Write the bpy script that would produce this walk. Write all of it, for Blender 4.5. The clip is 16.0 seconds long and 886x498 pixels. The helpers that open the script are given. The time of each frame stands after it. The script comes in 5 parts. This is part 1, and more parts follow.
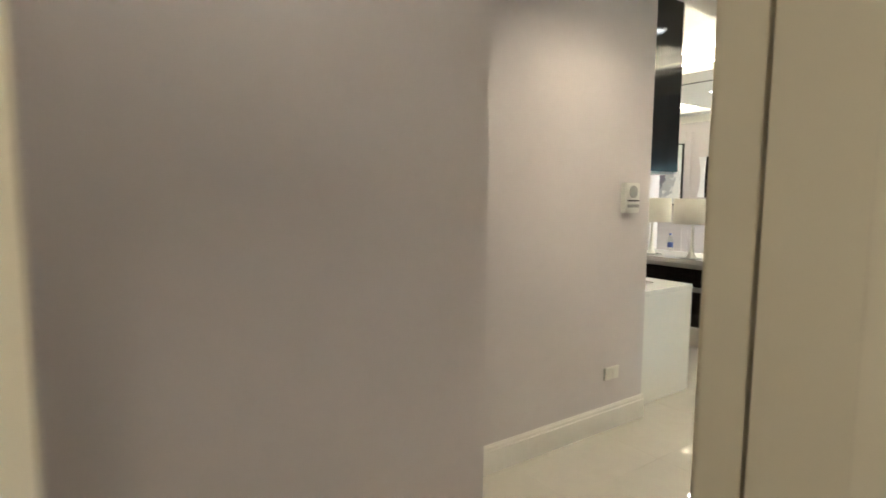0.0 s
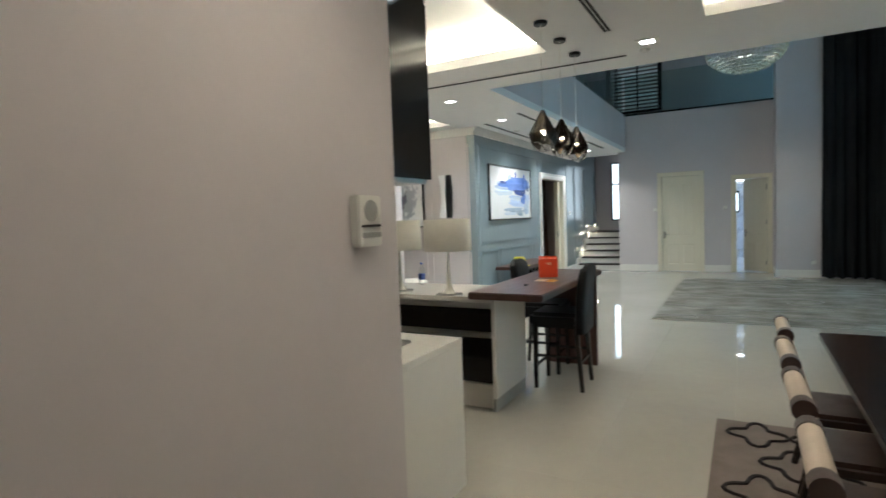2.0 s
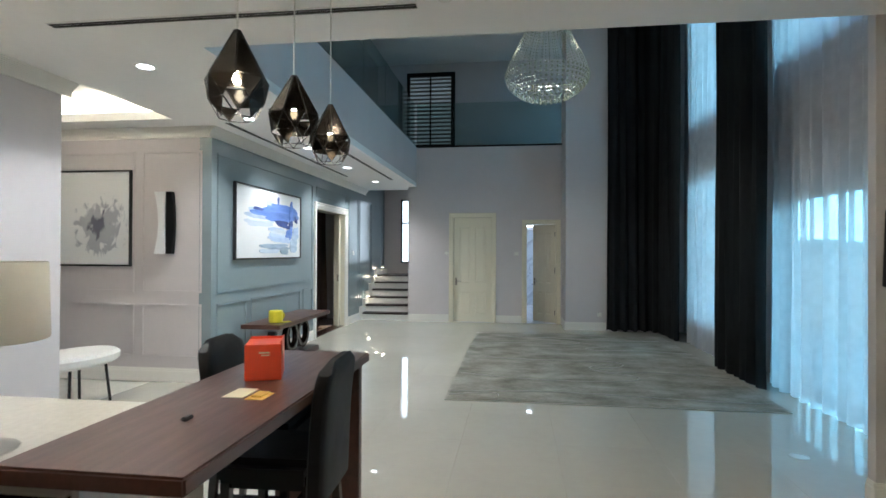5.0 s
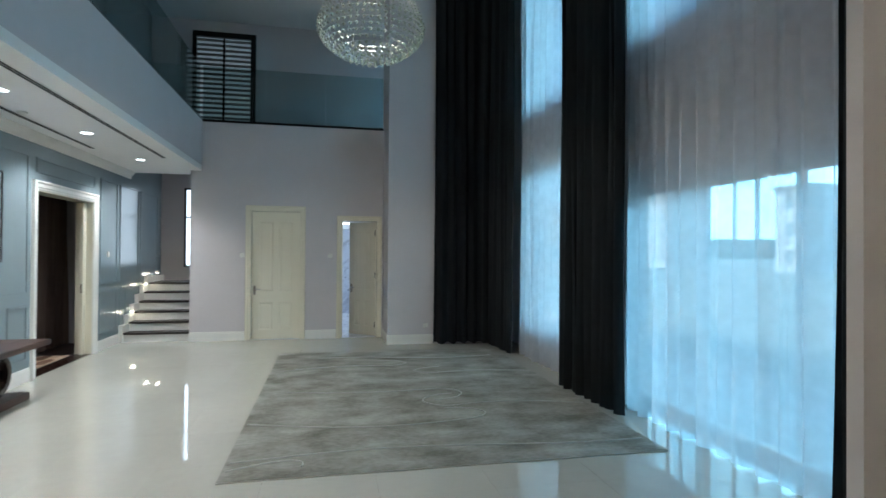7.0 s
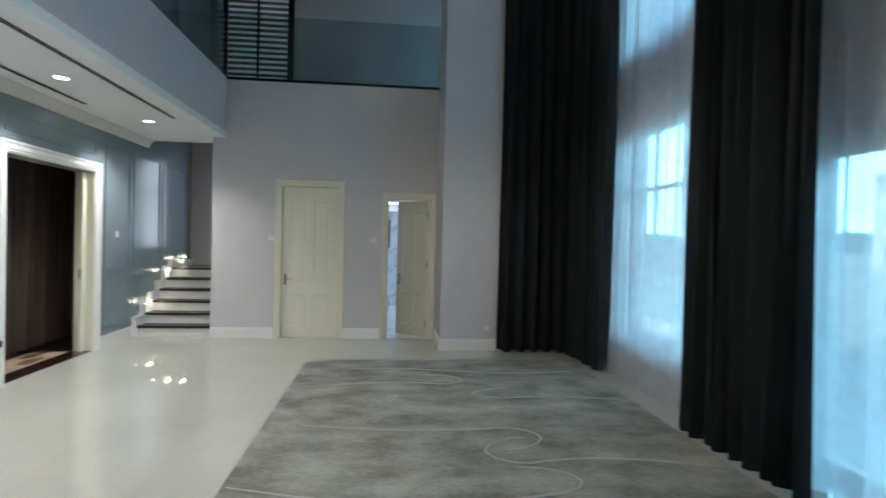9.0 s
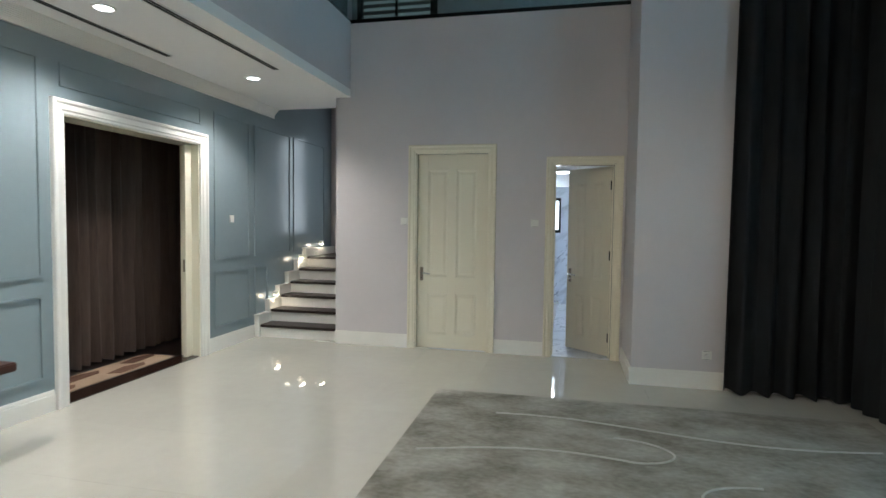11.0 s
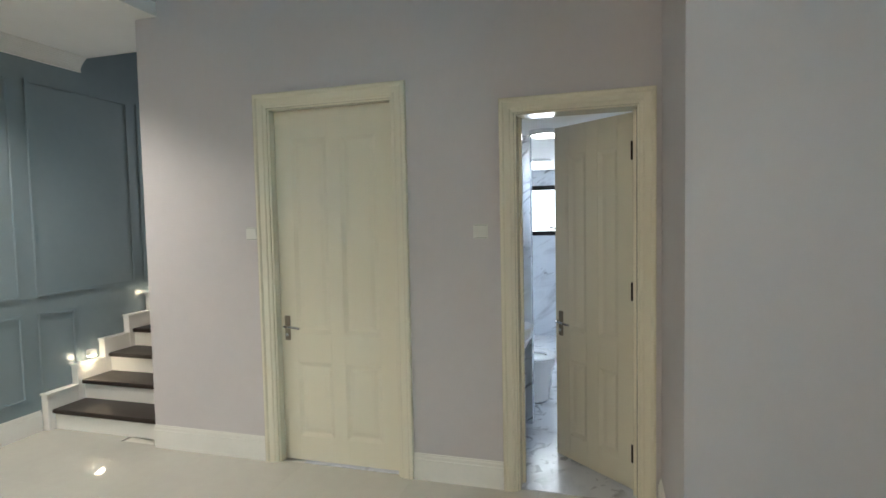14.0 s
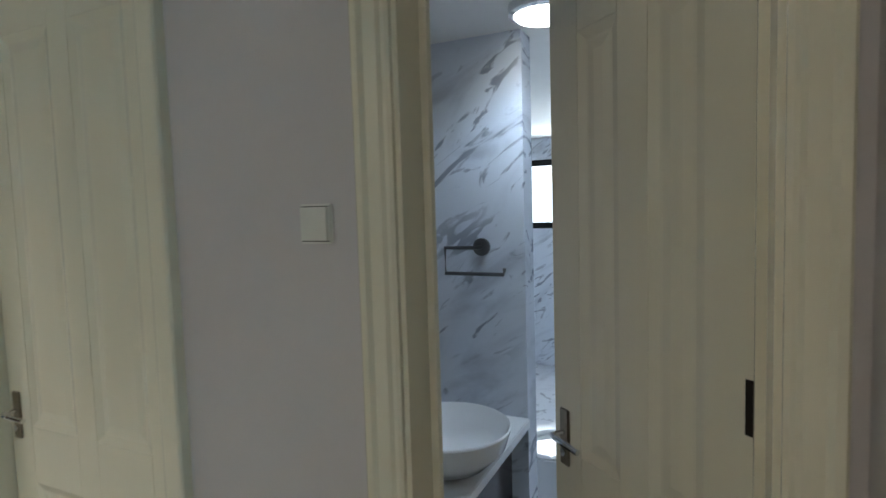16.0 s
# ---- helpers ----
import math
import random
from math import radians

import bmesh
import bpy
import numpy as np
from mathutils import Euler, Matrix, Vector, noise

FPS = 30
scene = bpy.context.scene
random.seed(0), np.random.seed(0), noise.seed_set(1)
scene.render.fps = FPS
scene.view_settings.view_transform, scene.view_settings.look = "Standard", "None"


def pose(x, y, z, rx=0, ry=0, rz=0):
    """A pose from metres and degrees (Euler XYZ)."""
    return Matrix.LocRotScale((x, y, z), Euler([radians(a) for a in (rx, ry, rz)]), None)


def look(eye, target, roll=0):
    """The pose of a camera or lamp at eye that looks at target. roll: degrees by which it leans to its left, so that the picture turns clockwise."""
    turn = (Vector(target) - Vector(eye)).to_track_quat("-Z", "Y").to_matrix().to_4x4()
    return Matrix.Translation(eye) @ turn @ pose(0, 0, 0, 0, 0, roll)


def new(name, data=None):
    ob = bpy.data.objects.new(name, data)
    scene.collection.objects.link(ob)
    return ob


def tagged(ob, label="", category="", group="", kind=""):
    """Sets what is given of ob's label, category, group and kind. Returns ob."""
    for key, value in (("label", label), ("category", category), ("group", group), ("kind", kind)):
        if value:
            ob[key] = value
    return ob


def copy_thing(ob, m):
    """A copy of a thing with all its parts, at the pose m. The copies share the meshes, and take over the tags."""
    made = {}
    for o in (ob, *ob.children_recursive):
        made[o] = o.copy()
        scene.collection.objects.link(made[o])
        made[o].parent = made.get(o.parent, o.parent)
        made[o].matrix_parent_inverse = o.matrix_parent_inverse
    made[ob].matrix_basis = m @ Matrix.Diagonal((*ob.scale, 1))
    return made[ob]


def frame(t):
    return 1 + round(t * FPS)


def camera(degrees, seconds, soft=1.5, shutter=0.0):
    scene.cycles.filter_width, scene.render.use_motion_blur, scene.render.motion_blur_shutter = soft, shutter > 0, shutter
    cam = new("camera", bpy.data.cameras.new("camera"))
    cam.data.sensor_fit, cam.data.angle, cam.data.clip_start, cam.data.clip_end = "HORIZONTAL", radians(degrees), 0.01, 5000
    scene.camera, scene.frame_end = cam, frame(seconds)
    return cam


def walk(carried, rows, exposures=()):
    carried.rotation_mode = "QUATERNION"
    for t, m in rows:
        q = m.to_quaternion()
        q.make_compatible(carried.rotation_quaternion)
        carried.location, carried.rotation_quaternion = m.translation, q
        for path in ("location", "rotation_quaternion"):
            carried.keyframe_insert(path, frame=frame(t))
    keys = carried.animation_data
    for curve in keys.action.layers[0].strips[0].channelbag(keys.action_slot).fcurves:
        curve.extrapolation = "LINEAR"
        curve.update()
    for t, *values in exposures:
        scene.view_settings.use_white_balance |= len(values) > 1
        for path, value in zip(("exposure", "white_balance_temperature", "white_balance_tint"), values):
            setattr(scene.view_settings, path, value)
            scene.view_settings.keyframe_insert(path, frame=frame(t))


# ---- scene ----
cam = camera(78.1, 16.0, soft=1.5, shutter=0.25)
PATH = [
    (0, (-1.341, 0.85, 1.606), (-0.194, 2.476, 1.406), 0.4),
    (0.5, (-0.975, 1.175, 1.57), (0.034, 2.896, 1.424), -0.1),
    (1, (-0.726, 1.574, 1.568), (0.389, 3.225, 1.396), -0.8),
    (1.5, (-0.267, 1.751, 1.575), (1.198, 3.104, 1.421), -3.5),
    (2, (0.07, 1.837, 1.594), (1.818, 2.802, 1.478), -2.1),
    (2.5, (0.353, 1.857, 1.556), (2.222, 2.557, 1.433), -0.2),
    (3, (0.697, 1.935, 1.574), (2.585, 2.589, 1.48), -0.3),
    (3.5, (1.145, 2.068, 1.593), (3.075, 2.585, 1.499), -1.0),
    (4, (1.579, 2.139, 1.603), (3.538, 2.537, 1.548), -0.4),
    (6.5, (3.923, 2.317, 1.628), (5.917, 2.173, 1.656), 0.2),
    (7, (4.355, 2.247, 1.623), (6.313, 1.839, 1.643), 0.4),
    (7.5, (4.806, 2.139, 1.631), (6.72, 1.56, 1.641), -0.4),
    (8, (5.197, 2.069, 1.622), (7.048, 1.312, 1.617), -0.1),
    (8.5, (5.69, 1.957, 1.637), (7.599, 1.358, 1.636), 1.3),
    (9, (6.226, 1.998, 1.597), (8.216, 1.797, 1.569), 1.4),
    (9.5, (6.788, 2.041, 1.56), (8.78, 2.215, 1.502), -0.5),
    (12, (9.675, 1.683, 1.624), (11.621, 2.13, 1.523), 0.8),
    (12.5, (10.231, 1.576, 1.653), (12.184, 1.991, 1.535), -0.6),
    (13, (10.792, 1.54, 1.637), (12.725, 2.039, 1.524), -0.4),
    (13.5, (11.299, 1.538, 1.637), (13.233, 2.034, 1.527), 0.6),
    (14, (11.847, 1.51, 1.663), (13.761, 2.079, 1.551), -1.2),
    (14.5, (12.377, 1.472, 1.673), (14.297, 2.02, 1.547), -2.4),
    (15, (12.906, 1.444, 1.598), (14.809, 2.043, 1.46), -1.0),
    (15.5, (13.475, 1.465, 1.606), (15.347, 2.155, 1.47), -0.4),
    (16, (14.068, 1.444, 1.6), (15.872, 2.296, 1.462), -1.7),
]
LOOKS = [(0, 0.75, 5900, 2), (0.5, 0.58, 5900, 2), (1.0, 0.35, 5850, 2), (1.5, 0.1, 5750, 2), (2.0, -0.08, 5600, 3), (2.5, -0.2, 6050, 5), (3.2, -0.12, 6000, 5), (4, -0.07, 5750, 5), (6.5, 0.05, 5400, 4), (8, 0, 5400, 4), (9.5, 0.1, 5650, 5), (12, 0.05, 5950, 6), (14, 0.24, 6200, 6), (15, -0.02, 6200, 5), (16, -0.3, 6000, 5)]
walk(cam, [(t, look(eye, target, roll)) for t, eye, target, roll in PATH], LOOKS)

# ---- world and light ----
world = bpy.data.worlds.new("world")
scene.world = world
world.use_nodes = True
wn = world.node_tree.nodes
sky = wn.new("ShaderNodeTexSky")
sky.sky_type = "NISHITA"
sky.sun_disc = False
sky.sun_elevation, sky.sun_rotation = radians(49), radians(18)
wn["Background"].inputs[1].default_value = 0.15
world.node_tree.links.new(sky.outputs[0], wn["Background"].inputs[0])

WARM, COOL = (1.0, 0.78, 0.55), (1.0, 0.90, 0.80)


def lamp(name, kind, at, power, colour, size=0.1, size_y=None, aim=None, spread=180, angle=100):
    data = bpy.data.lights.new(name, kind)
    data.energy, data.color = power, colour
    if kind == "AREA":
        data.shape = "RECTANGLE" if size_y else "DISK"
        data.size = size
        if size_y:
            data.size_y = size_y
        data.spread = radians(spread)
    elif kind == "SPOT":
        data.spot_size, data.spot_blend, data.shadow_soft_size = radians(angle), 0.7, size
    elif kind == "SUN":
        data.angle = size
    else:
        data.shadow_soft_size = size
    ob = new(name, data)
    ob.matrix_world = look(at, aim or (at[0], at[1] + 0.001, at[2] - 1))
    return ob


lamp("sun", "SUN", (6, 18, 22), 5.0, (1.0, 0.97, 0.92), size=radians(12), aim=(0, 0, 0))
# ---- materials ----


def material(name, colour, rough=0.5, metal=0.0, vary=0.06, scale=3.0, bump=0.0, bump_scale=60.0, coat=0.0, emit=0.0, stretch=(1, 1, 1), second=None, random_tint=0.0, span=(0.45, 0.9)):
    """A surface with variation at two scales, fine relief and, if asked, a second colour."""
    m = bpy.data.materials.new(name)
    m.use_nodes = True
    nt = m.node_tree
    b = nt.nodes["Principled BSDF"]
    geo = nt.nodes.new("ShaderNodeNewGeometry")
    mapping = nt.nodes.new("ShaderNodeMapping")
    mapping.inputs["Scale"].default_value = stretch
    nt.links.new(geo.outputs["Position"], mapping.inputs["Vector"])
    n1 = nt.nodes.new("ShaderNodeTexNoise")
    n1.inputs["Scale"].default_value, n1.inputs["Detail"].default_value = scale, 6
    n2 = nt.nodes.new("ShaderNodeTexNoise")
    n2.inputs["Scale"].default_value, n2.inputs["Detail"].default_value = scale * 11, 3
    for n in (n1, n2):
        nt.links.new(mapping.outputs[0], n.inputs["Vector"])
    add = nt.nodes.new("ShaderNodeMath")
    add.operation = "MULTIPLY_ADD"
    add.inputs[1].default_value = 0.35
    nt.links.new(n2.outputs[0], add.inputs[0])
    nt.links.new(n1.outputs[0], add.inputs[2])
    ramp = nt.nodes.new("ShaderNodeMapRange")
    ramp.inputs["From Min"].default_value, ramp.inputs["From Max"].default_value = span
    nt.links.new(add.outputs[0], ramp.inputs["Value"])
    mix = nt.nodes.new("ShaderNodeMix")
    mix.data_type = "RGBA"
    other = second or tuple(c * (1 - 2 * vary) for c in colour)
    mix.inputs[6].default_value, mix.inputs[7].default_value = (*colour, 1), (*other, 1)
    nt.links.new(ramp.outputs[0], mix.inputs[0])
    tint = mix.outputs[2]
    if random_tint:
        info = nt.nodes.new("ShaderNodeObjectInfo")
        hsv = nt.nodes.new("ShaderNodeHueSaturation")
        r = nt.nodes.new("ShaderNodeMapRange")
        r.inputs["To Min"].default_value, r.inputs["To Max"].default_value = 1 - random_tint, 1 + random_tint
        nt.links.new(info.outputs["Random"], r.inputs["Value"])
        nt.links.new(r.outputs[0], hsv.inputs["Value"])
        nt.links.new(tint, hsv.inputs["Color"])
        tint = hsv.outputs[0]
    nt.links.new(tint, b.inputs["Base Color"])
    rr = nt.nodes.new("ShaderNodeMapRange")
    rr.inputs["To Min"].default_value, rr.inputs["To Max"].default_value = rough * 0.85, min(1, rough * 1.2)
    nt.links.new(n1.outputs[0], rr.inputs["Value"])
    nt.links.new(rr.outputs[0], b.inputs["Roughness"])
    b.inputs["Metallic"].default_value = metal
    b.inputs["Coat Weight"].default_value = coat
    b.inputs["Coat Roughness"].default_value = 0.05
    if bump:
        nb = nt.nodes.new("ShaderNodeTexNoise")
        nb.inputs["Scale"].default_value, nb.inputs["Detail"].default_value = bump_scale, 4
        nt.links.new(mapping.outputs[0], nb.inputs["Vector"])
        bp = nt.nodes.new("ShaderNodeBump")
        bp.inputs["Strength"].default_value, bp.inputs["Distance"].default_value = bump, 0.002
        nt.links.new(nb.outputs[0], bp.inputs["Height"])
        nt.links.new(bp.outputs[0], b.inputs["Normal"])
    return m


def glow(name, colour, strength):
    m = bpy.data.materials.new(name)
    m.use_nodes = True
    b = m.node_tree.nodes["Principled BSDF"]
    b.inputs["Base Color"].default_value = (*colour, 1)
    b.inputs["Emission Color"].default_value = (*colour, 1)
    b.inputs["Emission Strength"].default_value = strength
    return m


def cloth_sheer(name, colour, clear):
    """Thin curtain cloth: part clear, part lit through, part matt."""
    m = bpy.data.materials.new(name)
    m.use_nodes = True
    nt = m.node_tree
    out = nt.nodes["Material Output"]
    nt.nodes.remove(nt.nodes["Principled BSDF"])
    diff, trans, open_ = (nt.nodes.new("ShaderNodeBsdf" + k) for k in ("Diffuse", "Translucent", "Transparent"))
    diff.inputs[0].default_value = trans.inputs[0].default_value = (*colour, 1)
    geo = nt.nodes.new("ShaderNodeNewGeometry")
    weave = nt.nodes.new("ShaderNodeTexNoise")
    weave.inputs["Scale"].default_value = 9
    nt.links.new(geo.outputs["Position"], weave.inputs["Vector"])
    amount = nt.nodes.new("ShaderNodeMapRange")
    amount.inputs["To Min"].default_value, amount.inputs["To Max"].default_value = clear - 0.08, clear + 0.08
    nt.links.new(weave.outputs[0], amount.inputs["Value"])
    a, c = nt.nodes.new("ShaderNodeMixShader"), nt.nodes.new("ShaderNodeMixShader")
    a.inputs[0].default_value = 0.72
    nt.links.new(diff.outputs[0], a.inputs[1])
    nt.links.new(trans.outputs[0], a.inputs[2])
    nt.links.new(amount.outputs[0], c.inputs[0])
    nt.links.new(a.outputs[0], c.inputs[1])
    nt.links.new(open_.outputs[0], c.inputs[2])
    nt.links.new(c.outputs[0], out.inputs["Surface"])
    return m


def glass(name, colour=(0.9, 0.96, 0.95), rough=0.0):
    m = bpy.data.materials.new(name)
    m.use_nodes = True
    nt = m.node_tree
    out = nt.nodes["Material Output"]
    nt.nodes.remove(nt.nodes["Principled BSDF"])
    clear, shine = nt.nodes.new("ShaderNodeBsdfTransparent"), nt.nodes.new("ShaderNodeBsdfGlossy")
    clear.inputs[0].default_value = (*colour, 1)
    shine.inputs["Roughness"].default_value = rough
    edge, mix = nt.nodes.new("ShaderNodeLayerWeight"), nt.nodes.new("ShaderNodeMixShader")
    edge.inputs[0].default_value = 0.5
    power, gloss = nt.nodes.new("ShaderNodeMath"), nt.nodes.new("ShaderNodeMath")
    power.operation, gloss.operation = "POWER", "MULTIPLY_ADD"
    power.inputs[1].default_value, gloss.inputs[1].default_value, gloss.inputs[2].default_value = 5, 0.9, 0.04
    nt.links.new(edge.outputs["Facing"], power.inputs[0])
    nt.links.new(power.outputs[0], gloss.inputs[0])
    nt.links.new(gloss.outputs[0], mix.inputs[0])
    nt.links.new(clear.outputs[0], mix.inputs[1])
    nt.links.new(shine.outputs[0], mix.inputs[2])
    nt.links.new(mix.outputs[0], out.inputs["Surface"])
    return m


def marble(name, base, vein, scale, rough, turn=35):
    """Polished white stone with smoky diagonal streaks and short broken veins."""
    m = bpy.data.materials.new(name)
    m.use_nodes = True
    nt = m.node_tree
    b = nt.nodes["Principled BSDF"]
    geo, mp = nt.nodes.new("ShaderNodeNewGeometry"), nt.nodes.new("ShaderNodeMapping")
    mp.vector_type = "TEXTURE"
    mp.inputs["Rotation"].default_value = (radians(-turn), radians(10), radians(8))
    mp.inputs["Scale"].default_value = (1, 1.1, 0.34)
    nt.links.new(geo.outputs["Position"], mp.inputs["Vector"])

    def streak(size, detail, warp, low, high):
        n, r = nt.nodes.new("ShaderNodeTexNoise"), nt.nodes.new("ShaderNodeMapRange")
        n.inputs["Scale"].default_value, n.inputs["Detail"].default_value, n.inputs["Distortion"].default_value = size, detail, warp
        r.interpolation_type = "SMOOTHSTEP"
        r.inputs["From Min"].default_value, r.inputs["From Max"].default_value = low, high
        nt.links.new(mp.outputs[0], n.inputs["Vector"])
        nt.links.new(n.outputs[0], r.inputs["Value"])
        return r.outputs[0]

    smoke, fine, patch = streak(scale, 8, 0.9, 0.48, 0.74), streak(scale * 2.6, 7, 1.8, 0.55, 0.65), streak(scale * 0.6, 2, 0.3, 0.40, 0.56)
    broken = nt.nodes.new("ShaderNodeMath")
    broken.operation = "MULTIPLY"
    nt.links.new(fine, broken.inputs[0])
    nt.links.new(patch, broken.inputs[1])
    col = None
    for amount, rgb in ((smoke, [0.45 * p + 0.55 * q for p, q in zip(base, vein)]), (broken.outputs[0], vein)):
        mx = nt.nodes.new("ShaderNodeMix")
        mx.data_type = "RGBA"
        nt.links.new(amount, mx.inputs[0])
        mx.inputs[7].default_value = (*rgb, 1)
        if col is None:
            mx.inputs[6].default_value = (*base, 1)
        else:
            nt.links.new(col, mx.inputs[6])
        col = mx.outputs[2]
    nt.links.new(col, b.inputs["Base Color"])
    b.inputs["Roughness"].default_value = rough
    return m


def wood(name, dark, light, axis, rough=0.3, coat=0.3):
    m = material(name, dark, rough, 0, 0.1, 6.0, 0.15, 40, coat, stretch=axis, second=light)
    return m


wall_paint = material("wall_paint", (0.615, 0.575, 0.58), 0.6, 0, 0.03, 1.3, 0.06, 180)
blue_paint = material("blue_paint", (0.25, 0.305, 0.33), 0.2, 0, 0.04, 1.5, 0.03, 60)
ceiling_paint = material("ceiling_paint", (0.87, 0.86, 0.84), 0.7, 0, 0.02, 1.0, 0.04, 150)
trim_paint = material("trim_paint", (0.82, 0.80, 0.75), 0.35, 0, 0.03, 4.0, 0.03, 90)
cream_paint = material("cream_paint", (0.80, 0.75, 0.605), 0.16, 0, 0.012, 1.2, 0.03, 90)
tile_gloss = material("tile_gloss", (0.52, 0.50, 0.44), 0.028, 0, 0.05, 0.9, 0, 50, random_tint=0.02)
tile_gloss.node_tree.nodes["Principled BSDF"].inputs["Specular IOR Level"].default_value = 0.85
grout = material("grout", (0.62, 0.60, 0.53), 0.8, 0, 0.05, 20)
lacquer_white = material("lacquer_white", (0.80, 0.79, 0.75), 0.15, 0, 0.02, 2.0)
stone_white = material("stone_white", (0.78, 0.77, 0.73), 0.12, 0, 0.05, 40.0)
lacquer_black = material("lacquer_black", (0.012, 0.010, 0.009), 0.08, 0, 0.2, 3.0)
black_metal = material("black_metal", (0.012, 0.012, 0.013), 0.35, 0.6, 0.1, 20)
black_plastic = material("black_plastic", (0.015, 0.015, 0.016), 0.4, 0, 0.1, 20)
steel = material("steel", (0.60, 0.58, 0.55), 0.3, 1.0, 0.02, 4, 0.03, 200)
chrome = material("chrome", (0.75, 0.75, 0.76), 0.08, 1.0, 0.03, 10)
dark_bronze = material("dark_bronze", (0.035, 0.028, 0.024), 0.4, 0.8, 0.1, 30)
bronze = material("bronze", (0.32, 0.27, 0.21), 0.3, 1.0, 0.1, 30)
walnut_x = wood("walnut_x", (0.085, 0.036, 0.026), (0.052, 0.022, 0.016), (0.5, 5, 5), 0.33, 0.1)
dark_wood = wood("dark_wood", (0.012, 0.006, 0.005), (0.026, 0.012, 0.009), (0.6, 6, 6), 0.24, 0.15)
tread_wood = wood("tread_wood", (0.012, 0.007, 0.006), (0.026, 0.014, 0.011), (8, 1, 8), 0.4, 0.05)
black_leather = material("black_leather", (0.007, 0.006, 0.007), 0.5, 0, 0.2, 8, 0.5, 260)
cream_leather = material("cream_leather", (0.62, 0.52, 0.42), 0.45, 0, 0.06, 8, 0.35, 240)
brown_leather = material("brown_leather", (0.06, 0.035, 0.028), 0.4, 0, 0.15, 10, 0.4, 240)
curtain_dark = material("curtain_dark", (0.040, 0.044, 0.050), 0.75, 0, 0.2, 3, 0.5, 400, stretch=(1, 1, 0.2))
curtain_brown = material("curtain_brown", (0.20, 0.135, 0.105), 0.75, 0, 0.25, 5, 0.4, 300, stretch=(1, 1, 0.1))
sheer = cloth_sheer("sheer", (0.86, 0.85, 0.86), 0.34)
rug_pile = material("rug_pile", (0.135, 0.125, 0.098), 0.95, 0, 0.2, 2.5, 1.0, 320, stretch=(1.25, 0.75, 1), second=(0.38, 0.37, 0.33), span=(0.46, 0.9))
rug_line = material("rug_line", (0.52, 0.51, 0.47), 0.95, 0, 0.1, 30, 0.8, 300)
rug_brown = material("rug_brown", (0.20, 0.165, 0.145), 0.95, 0, 0.12, 6, 1.0, 320)
rug_dark = material("rug_dark", (0.018, 0.014, 0.014), 0.95, 0, 0.1, 20, 0.8, 320)
shade_cloth = material("shade_cloth", (0.80, 0.77, 0.69), 0.8, 0, 0.04, 10, 0.4, 500)
shade_black = material("shade_black", (0.010, 0.009, 0.009), 0.85, 0, 0.1, 10, 0.5, 500)
clear_glass = glass("clear_glass", (0.93, 0.97, 0.96))
rail_glass = glass("rail_glass", (0.74, 0.81, 0.80))
base_glass = glass("base_glass", (0.92, 0.93, 0.92))
white_plastic = material("white_plastic", (0.75, 0.74, 0.69), 0.35, 0, 0.03, 30)
grey_plastic = material("grey_plastic", (0.36, 0.36, 0.34), 0.4, 0, 0.05, 30)
slot_dark = material("slot_dark", (0.02, 0.018, 0.016), 0.7)
red_card = material("red_card", (0.72, 0.075, 0.025), 0.35, 0, 0.05, 20)
yellow_card = material("yellow_card", (0.80, 0.70, 0.03), 0.4, 0, 0.05, 20)
paper = material("paper", (0.78, 0.72, 0.55), 0.7, 0, 0.05, 20)
porcelain = material("porcelain", (0.85, 0.86, 0.87), 0.06, 0, 0.01, 5)
bath_marble = marble("bath_marble", (0.70, 0.74, 0.81), (0.30, 0.32, 0.38), 1.7, 0.1)
bath_floor = marble("bath_floor", (0.58, 0.60, 0.64), (0.25, 0.26, 0.30), 2.2, 0.3, 20)
led = glow("led", (1.0, 0.97, 0.92), 14)
led_strip_soft = glow("led_strip_soft", (1.0, 0.84, 0.62), 21)
led_strip = glow("led_strip", (1.0, 0.84, 0.62), 60)
led_step = glow("led_step", (1.0, 0.86, 0.62), 18)
bulb_glow = glow("bulb_glow", (1.0, 0.85, 0.6), 40)
# window panes that emit the daylight themselves, for stairs and bathroom
daylight_pane = glow("daylight_pane", (0.92, 0.97, 1.0), 2.4)

for m_, v_ in ((black_leather, 0.22), (shade_black, 0.2), (curtain_dark, 0.35), (lacquer_black, 0.4)):
    m_.node_tree.nodes["Principled BSDF"].inputs["Specular IOR Level"].default_value = v_

# ---- mesh helpers ----


def part(name, bm, mat, parent=None, label="", smooth=False):
    me = bpy.data.meshes.new(name)
    bmesh.ops.recalc_face_normals(bm, faces=bm.faces)
    bm.to_mesh(me)
    bm.free()
    me.materials.append(mat)
    if smooth:
        me.polygons.foreach_set("use_smooth", [True] * len(me.polygons))
        me.set_sharp_from_angle(angle=radians(38))
    ob = new(name, me)
    if parent:
        ob.parent = parent
    if label:
        ob["label"] = label
    return ob


def box(lo, hi, bevel=0.0, bm=None, turn=None):
    b = bm or bmesh.new()
    r = bmesh.ops.create_cube(b, size=1.0)
    vs = r["verts"]
    c = [(p + q) / 2 for p, q in zip(lo, hi)]
    s = [abs(q - p) for p, q in zip(lo, hi)]
    for v in vs:
        v.co = Vector((c[0] + v.co.x * s[0], c[1] + v.co.y * s[1], c[2] + v.co.z * s[2]))
    if bevel:
        es = {e for v in vs for e in v.link_edges}
        bmesh.ops.bevel(b, geom=list(es), offset=min(bevel, min(s) * 0.45), segments=2, affect="EDGES", clamp_overlap=True)
    return b


